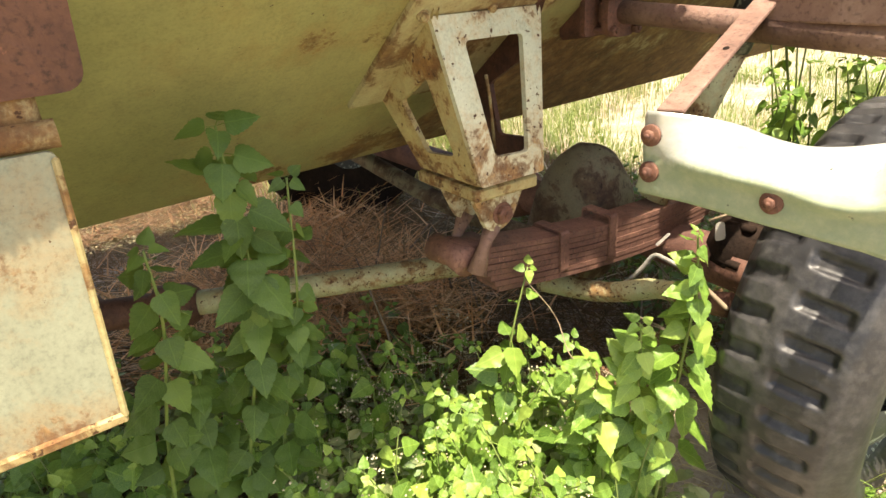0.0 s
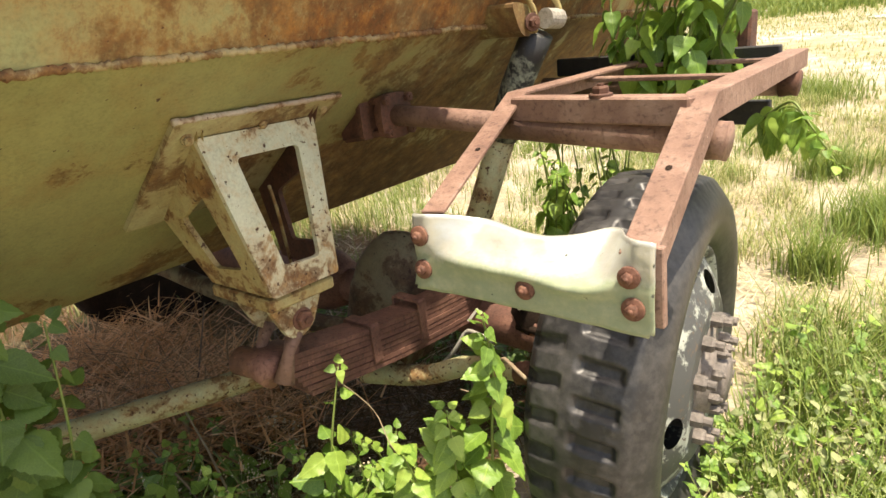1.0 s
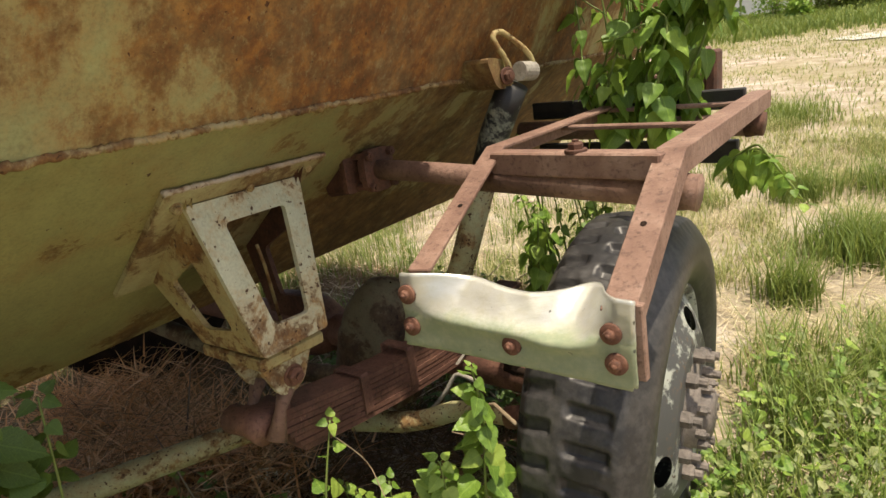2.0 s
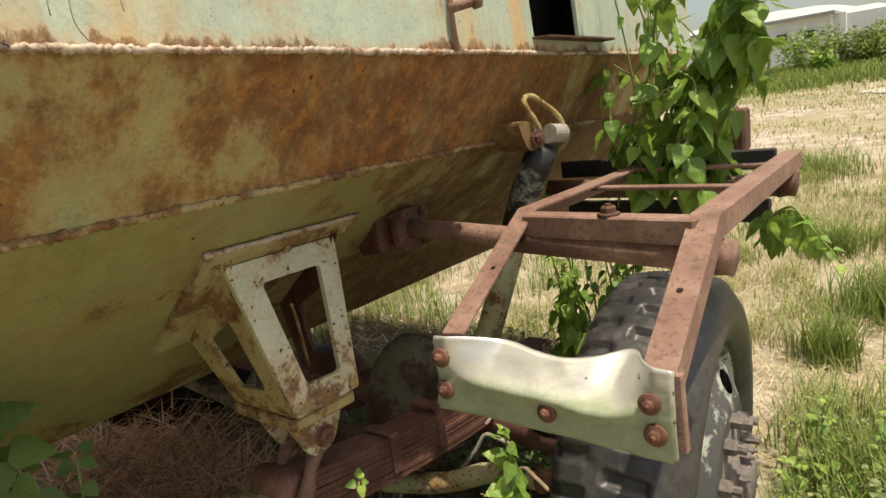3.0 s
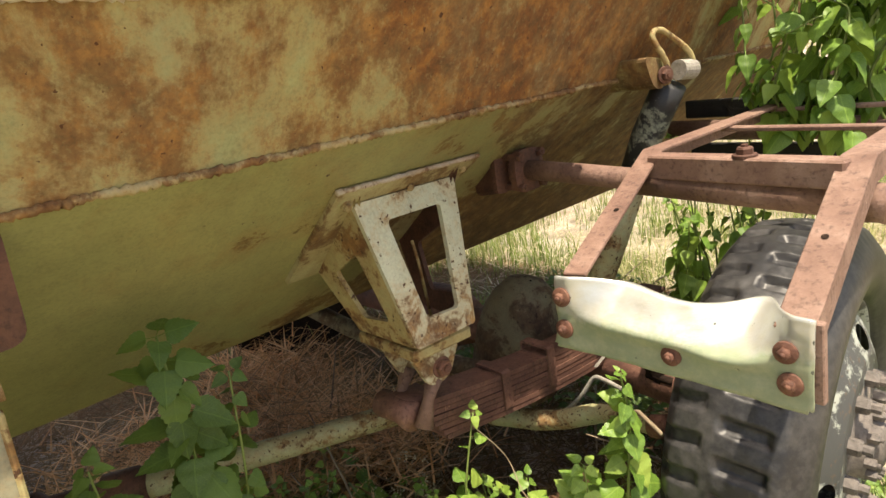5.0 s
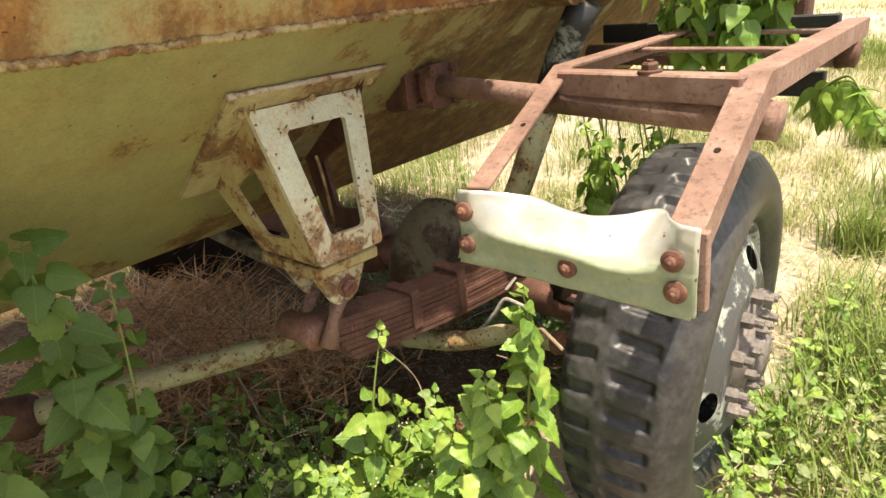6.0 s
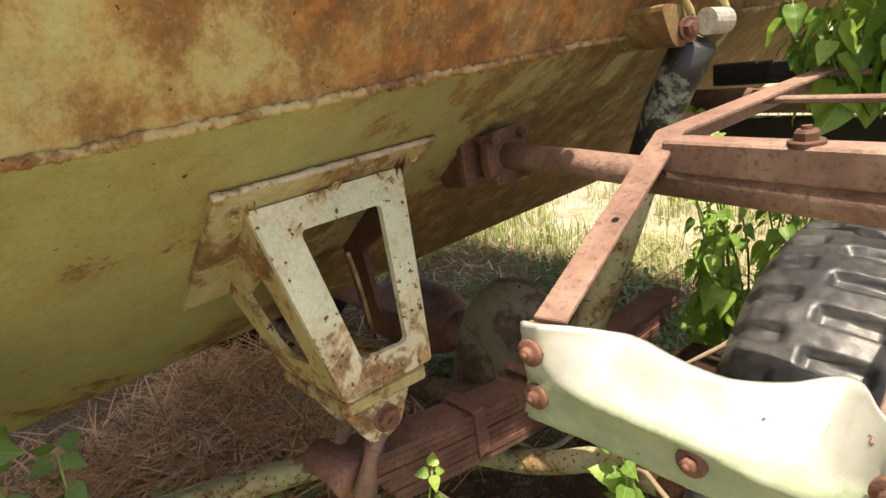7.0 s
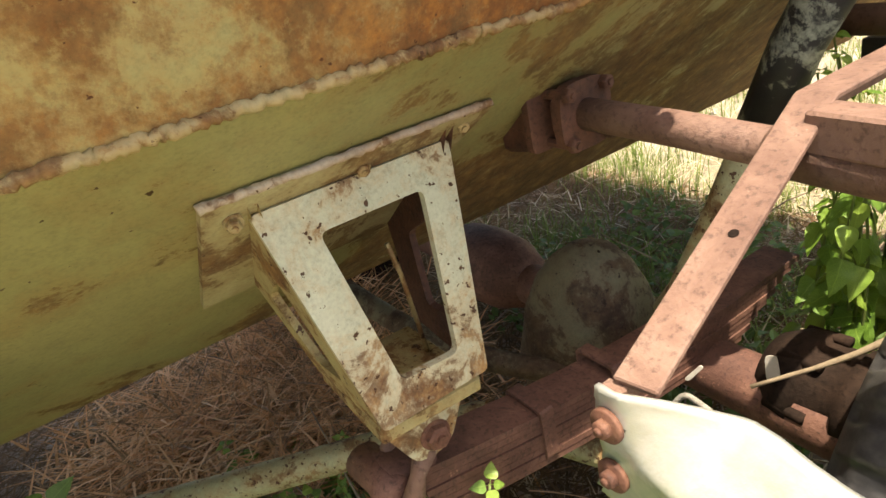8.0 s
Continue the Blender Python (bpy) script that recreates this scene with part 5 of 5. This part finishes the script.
tagged(part("twig", bm, TWIG, None, "", True), "thin grey stick caught between tyre and axle", "twig", "twigs")


bm = bmesh.new()
tube(bm, smooth_path([(-0.70, 1.52, 0.60), (-0.60, 1.60, 0.66), (-0.50, 1.68, 0.74)], 4), [0.004] * 4 + [0.006] * 5, 7, 0.3)
tagged(part("twig", bm, TWIG, None, "", True), "pale dead branch caught behind the fender plate", "twig", "twigs")
for k, (x, y, z, w, h, turn) in enumerate(((-0.78, 1.72, 0.485, 0.035, 0.055, 0.35), (-0.93, 1.66, 0.43, 0.010, 0.06, -0.6))):
    bm = bmesh.new()
    c, sn = math.cos(turn), math.sin(turn)
    sheet(bm, rounded([Vector((x + a * w * c - b * h * sn, y + 0.3 * b * h, z + a * w * sn + b * h * c)) for a, b in ((-0.5, -0.5), (0.5, -0.4), (0.45, 0.5), (-0.4, 0.45))], 0.01, 2), [], Vector((0.002, -0.004, 0.001)))
    tagged(part("paper_scrap", bm, STONE, None), "pale torn scrap lying on the axle", "scrap", "scraps")


def seed_heads(count, box, seed):
    """Dry flower heads on hair-thin stalks above the undergrowth."""
    rng = random.Random(seed)
    x0, x1, y0, y1 = box
    verts, faces = [], []
    for _ in range(count):
        x, y = rng.uniform(x0, x1), rng.uniform(y0, y1)
        a = Vector((x, y, ground_z(x, y)))
        top = a + Vector((rng.uniform(-0.06, 0.06), rng.uniform(-0.06, 0.06), rng.uniform(0.12, 0.36)))
        b = len(verts)
        verts += [a, a + Vector((0.002, 0, 0)), top + Vector((0.001, 0, 0)), top]
        faces.append((b, b + 1, b + 2, b + 3))
        for _ in range(6):
            q = top + Vector((rng.gauss(0, 0.012), rng.gauss(0, 0.012), rng.gauss(0, 0.010)))
            r, b = rng.uniform(0.002, 0.0045), len(verts)
            verts += [q + Vector(d) * r for d in ((1, 0, 0), (-1, 0, 0), (0, 1, 0), (0, -1, 0), (0, 0, 1), (0, 0, -1))]
            faces += [(b + i, b + j, b + k) for i in (0, 1) for j in (2, 3) for k in (4, 5)]
    tagged(new("seed_heads", faces_mesh("seed_heads", verts, faces, BLOSSOM)), "tiny pale dry flower heads over the weeds", "flowers", kind="stuff")


seed_heads(170, (-1.5, -0.55, 0.35, 1.2), 71)
bm = bmesh.new()
tube(bm, smooth_path([(-1.52, 0.98, 0.10), (-1.30, 0.95, 0.06), (-1.10, 0.92, 0.00), (-1.00, 0.88, -0.05)], 4), 0.0035, 6, 0.1)
tagged(part("grass_stalk", bm, GRASS_LUSH, None, "", True), "single yellow-green stalk lying across the weeds", "stalk")


def clumped(rng, count, box, clumps, radius):
    x0, x1, y0, y1 = box
    centres = [(rng.uniform(x0, x1), rng.uniform(y0, y1)) for _ in range(clumps)]
    out = []
    for _ in range(count):
        cx, cy = rng.choice(centres)
        out.append((cx + rng.gauss(0, radius), cy + rng.gauss(0, radius)))
    return out


rng = random.Random(5)
clear = [p for p in clumped(rng, 12000, (-2.2, 1.0, 2.5, 9.5), 120, 0.11) if p[0] > -0.75 or p[1] > 3.2]
scatter_blades("field_grass", clear, 0.19, 0.007, 0.85, GRASS, 31, "thin yellow-green grass tufts on the dry field")
scatter_blades("field_grass", clumped(rng, 18000, (-9.0, 2.5, 8.0, 27.0), 380, 0.42), 0.13, 0.017, 0.9, GRASS, 32, "thin yellow-green grass tufts on the dry field")
scatter_blades("field_grass", clumped(rng, 26000, (-22.0, 6.0, 25.0, 41.0), 800, 0.9), 0.40, 0.06, 0.3, GRASS_LUSH, 33, "green grass verge before the white building")
scatter_blades("field_grass", clumped(rng, 5000, (-6.5, -3.6, 1.2, 8.0), 90, 0.22), 0.36, 0.008, 0.35, GRASS, 34, "tall sunlit yellow grass on the far side of the hull")
# the darker grass colour paints the dimmer light behind the axle
scatter_blades("field_grass", clumped(rng, 6500, (-4.6, -1.3, 2.3, 7.0), 110, 0.13), 0.28, 0.007, 0.6, GRASS_LUSH, 39, "mixed grass behind the axle, in darker green for its dim light")
scatter_blades("field_grass", clumped(rng, 1800, (-0.25, 0.35, 1.5, 3.4), 34, 0.07), 0.34, 0.007, 0.6, GRASS_LUSH, 42, "tall thin green grass beside the wheel")
for k, (x, y, r, n) in enumerate(((-0.03, 4.75, 0.16, 1100), (0.25, 6.4, 0.25, 1100), (-0.55, 6.0, 0.12, 500), (-0.30, 3.9, 0.08, 350), (-1.3, 9.5, 0.35, 900))):
    scatter_blades("grass_tuft", [(x + rng.gauss(0, r), y + rng.gauss(0, r)) for _ in range(n)], 0.40, 0.008, 0.5, GRASS_LUSH, 60 + k, "lush green grass tuft on the field")
# dense dark litter covers the pale soil to deepen the hull's shade
scatter_blades("straw_litter", [(rng.uniform(-4.8, -0.9), rng.uniform(-0.6, 3.6)) for _ in range(30000)], 0.20, 0.008, 0.3, STRAW_DIM, 36, "reddish dry straw litter under the hull, darkened for its shade", "straw", 1.0, 0.06)
scatter_blades("straw_heap", clumped(rng, 8000, (-3.0, -1.8, 0.45, 1.35), 14, 0.19), 0.30, 0.0095, 0.3, STRAW, 40, "loose heap of orange-brown dry straw under the hull", "straw", 0.78, 0.34)
scatter_blades("straw_litter", [(rng.uniform(-2.6, -0.9), rng.uniform(-0.5, 2.0)) for _ in range(2500)], 0.17, 0.0045, 0.6, STRAW_DIM, 37, "dry brown grass stalks under the hull, darkened for its shade", "straw", 0.35)
scatter_blades("straw_litter", [(rng.uniform(-1.8, 1.2), rng.uniform(1.2, 8.0)) for _ in range(14000)], 0.15, 0.005, 0.3, STRAW_PALE, 38, "dry straw scattered over the field soil", "straw", 0.95)

scatter_blades("straw_litter", [(rng.uniform(-6.0, -1.3), rng.uniform(2.0, 7.0)) for _ in range(6000)], 0.22, 0.007, 0.3, STRAW_PALE, 43, "bleached straw lying in the grass behind the axle", "straw", 0.9, 0.10)

# ---- distance ----
bm = bmesh.new()
BX0, BX1, BY, BZ = -24.0, 14.0, 42.0, 1.2
beam(bm, (BX0, BY + 3, BZ + 1.45), (-5.6, BY + 3, BZ + 1.45), (0, 1, 0), 6.0, 2.9, 0)
house = part("farm_building", bm, WALL_WHITE, None)
tagged(house, "long low whitewashed farm building with small dark windows", "building")
bm = bmesh.new()
beam(bm, (BX0 - 0.3, BY + 3, BZ + 2.98), (-5.3, BY + 3, BZ + 2.98), (0, 1, 0), 6.7, 0.14, 0)
part("roof", bm, ROOF_GREY, house)
for x in (-22.0, -19.4, -16.8, -14.2, -11.0, -8.2, -6.8):
    bm = bmesh.new()
    beam(bm, (x, BY - 0.03, BZ + 2.0), (x + 0.5, BY - 0.03, BZ + 2.0), (0, 0, 1), 0.45, 0.08, 0)
    part("window", bm, GLASS_DARK, house, "small dark window")
bm = bmesh.new()
beam(bm, (-5.5, BY + 0.4, BZ + 1.4), (18.0, BY + 0.4, BZ + 1.4), (0, 1, 0), 0.25, 2.8, 0)
for x in range(-5, 18, 4):
    beam(bm, (x, BY + 0.25, BZ + 0.0), (x, BY + 0.25, BZ + 2.9), (1, 0, 0), 0.3, 0.25, 0)
tagged(part("boundary_wall", bm, WALL_WHITE, None), "long whitewashed boundary wall with shallow piers", "wall")


def bush(name, at, rx, ry, h, count, material, seed, label, size=0.12):
    """An uneven hedge or bush: short branches with many separate leaf sprays."""
    rng = random.Random(seed)
    thing = empty(name, at, label, "bush")
    inv = Matrix.Translation(at).inverted()
    bm = bmesh.new()
    for _ in range(7):
        top = Vector(at) + Vector((rng.uniform(-rx, rx) * 0.7, rng.uniform(-ry, ry) * 0.7, h * rng.uniform(0.5, 0.9)))
        tube(bm, [Vector(at) + Vector((rng.uniform(-0.2, 0.2) * rx, 0, -0.1)), (Vector(at) + top) / 2 + Vector((0.1, 0, 0.1)), top], [0.03, 0.02, 0.008], 5)
    part("branch", bm, TWIG, thing).matrix_parent_inverse = inv
    lumps = [(rng.uniform(-rx, rx), rng.uniform(-ry, ry), h * rng.uniform(0.2, 0.95), rng.uniform(0.25, 0.5) * h) for _ in range(14)]
    verts, faces = [], []
    for _ in range(count):
        lx, ly, lz, lr = rng.choice(lumps)
        d = Vector((rng.gauss(0, 1), rng.gauss(0, 1), rng.gauss(0, 1))).normalized() * lr * rng.uniform(0.55, 1.0)
        p = Vector(at) + Vector((lx, ly, lz)) + d
        if p.z < at[2]:
            p.z = at[2] + 0.1 * rng.random()
        m = Matrix.Translation(p) @ Euler((rng.uniform(-1, 1), rng.uniform(-1, 1), rng.uniform(0, 6.28))).to_matrix().to_4x4()
        b, s = len(verts), size * rng.uniform(0.6, 1.4)
        verts += [m @ (Vector(q) * s) for q in ((0, 0, 0), (-0.35, 0.5, 0.05), (0, 1, -0.1), (0.35, 0.5, 0.05))]
        faces.append((b, b + 1, b + 2, b + 3))
    part_of("crown", faces_mesh("crown", verts, faces, material), thing).matrix_parent_inverse = inv


def at_bearing(deg, dist):
    x, y = 0.22 + dist * math.sin(radians(deg)), 0.19 + dist * math.cos(radians(deg))
    return (x, y, ground_z(x, y))


bush("hedge_bush", at_bearing(-6.2, 36), 1.4, 0.9, 1.7, 3800, GRASS_LUSH, 41, "dense green hedge bush before the wall", 0.16)
bush("hedge_bush", at_bearing(-3.2, 37), 1.8, 0.9, 1.9, 3800, GRASS_LUSH, 42, "dense green hedge bush before the wall", 0.16)
bush("garden_bush", at_bearing(-10.0, 37), 0.6, 0.5, 1.6, 1000, LEAF_VINE, 43, "small leafy bush before the wall", 0.16)
bush("garden_bush", at_bearing(-8.3, 33), 0.4, 0.4, 0.8, 420, LEAF_VINE, 44, "spiky young plant in the verge", 0.22)

# bare sandy patch on the track
bm = bmesh.new()
cx, cy, _ = at_bearing(-1.6, 21)
loop = []
for j in range(40):
    q = 2 * math.pi * j / 40
    r = 1 + 0.25 * noise.noise((math.cos(q) * 2, math.sin(q) * 2, 4.0))
    x, y = cx + 1.7 * r * math.cos(q), cy + 1.0 * r * math.sin(q)
    loop.append(bm.verts.new((x, y, ground_z(cx, cy) + 0.045 * (y - cy) + 0.04)))
bm.faces.new(loop)
tagged(part("sand_patch", bm, SAND, None), "pale bare sand patch on the track", "sand", kind="structure")

# wooded hills on the skyline, distance haze painted into their green
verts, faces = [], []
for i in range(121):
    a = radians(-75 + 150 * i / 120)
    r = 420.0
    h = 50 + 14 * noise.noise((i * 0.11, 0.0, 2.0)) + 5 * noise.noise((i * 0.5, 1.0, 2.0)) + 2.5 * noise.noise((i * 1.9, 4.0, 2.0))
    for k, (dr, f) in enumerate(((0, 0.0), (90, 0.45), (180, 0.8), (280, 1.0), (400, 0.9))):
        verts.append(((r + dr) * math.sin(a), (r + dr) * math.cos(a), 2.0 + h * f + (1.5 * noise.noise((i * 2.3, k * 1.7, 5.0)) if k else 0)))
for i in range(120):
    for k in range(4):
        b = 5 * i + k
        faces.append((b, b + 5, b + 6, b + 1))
tagged(new("wooded_hills", faces_mesh("wooded_hills", verts, faces, HILL, True)), "low wooded hills on the skyline, paled by painted haze", "hills", kind="structure")
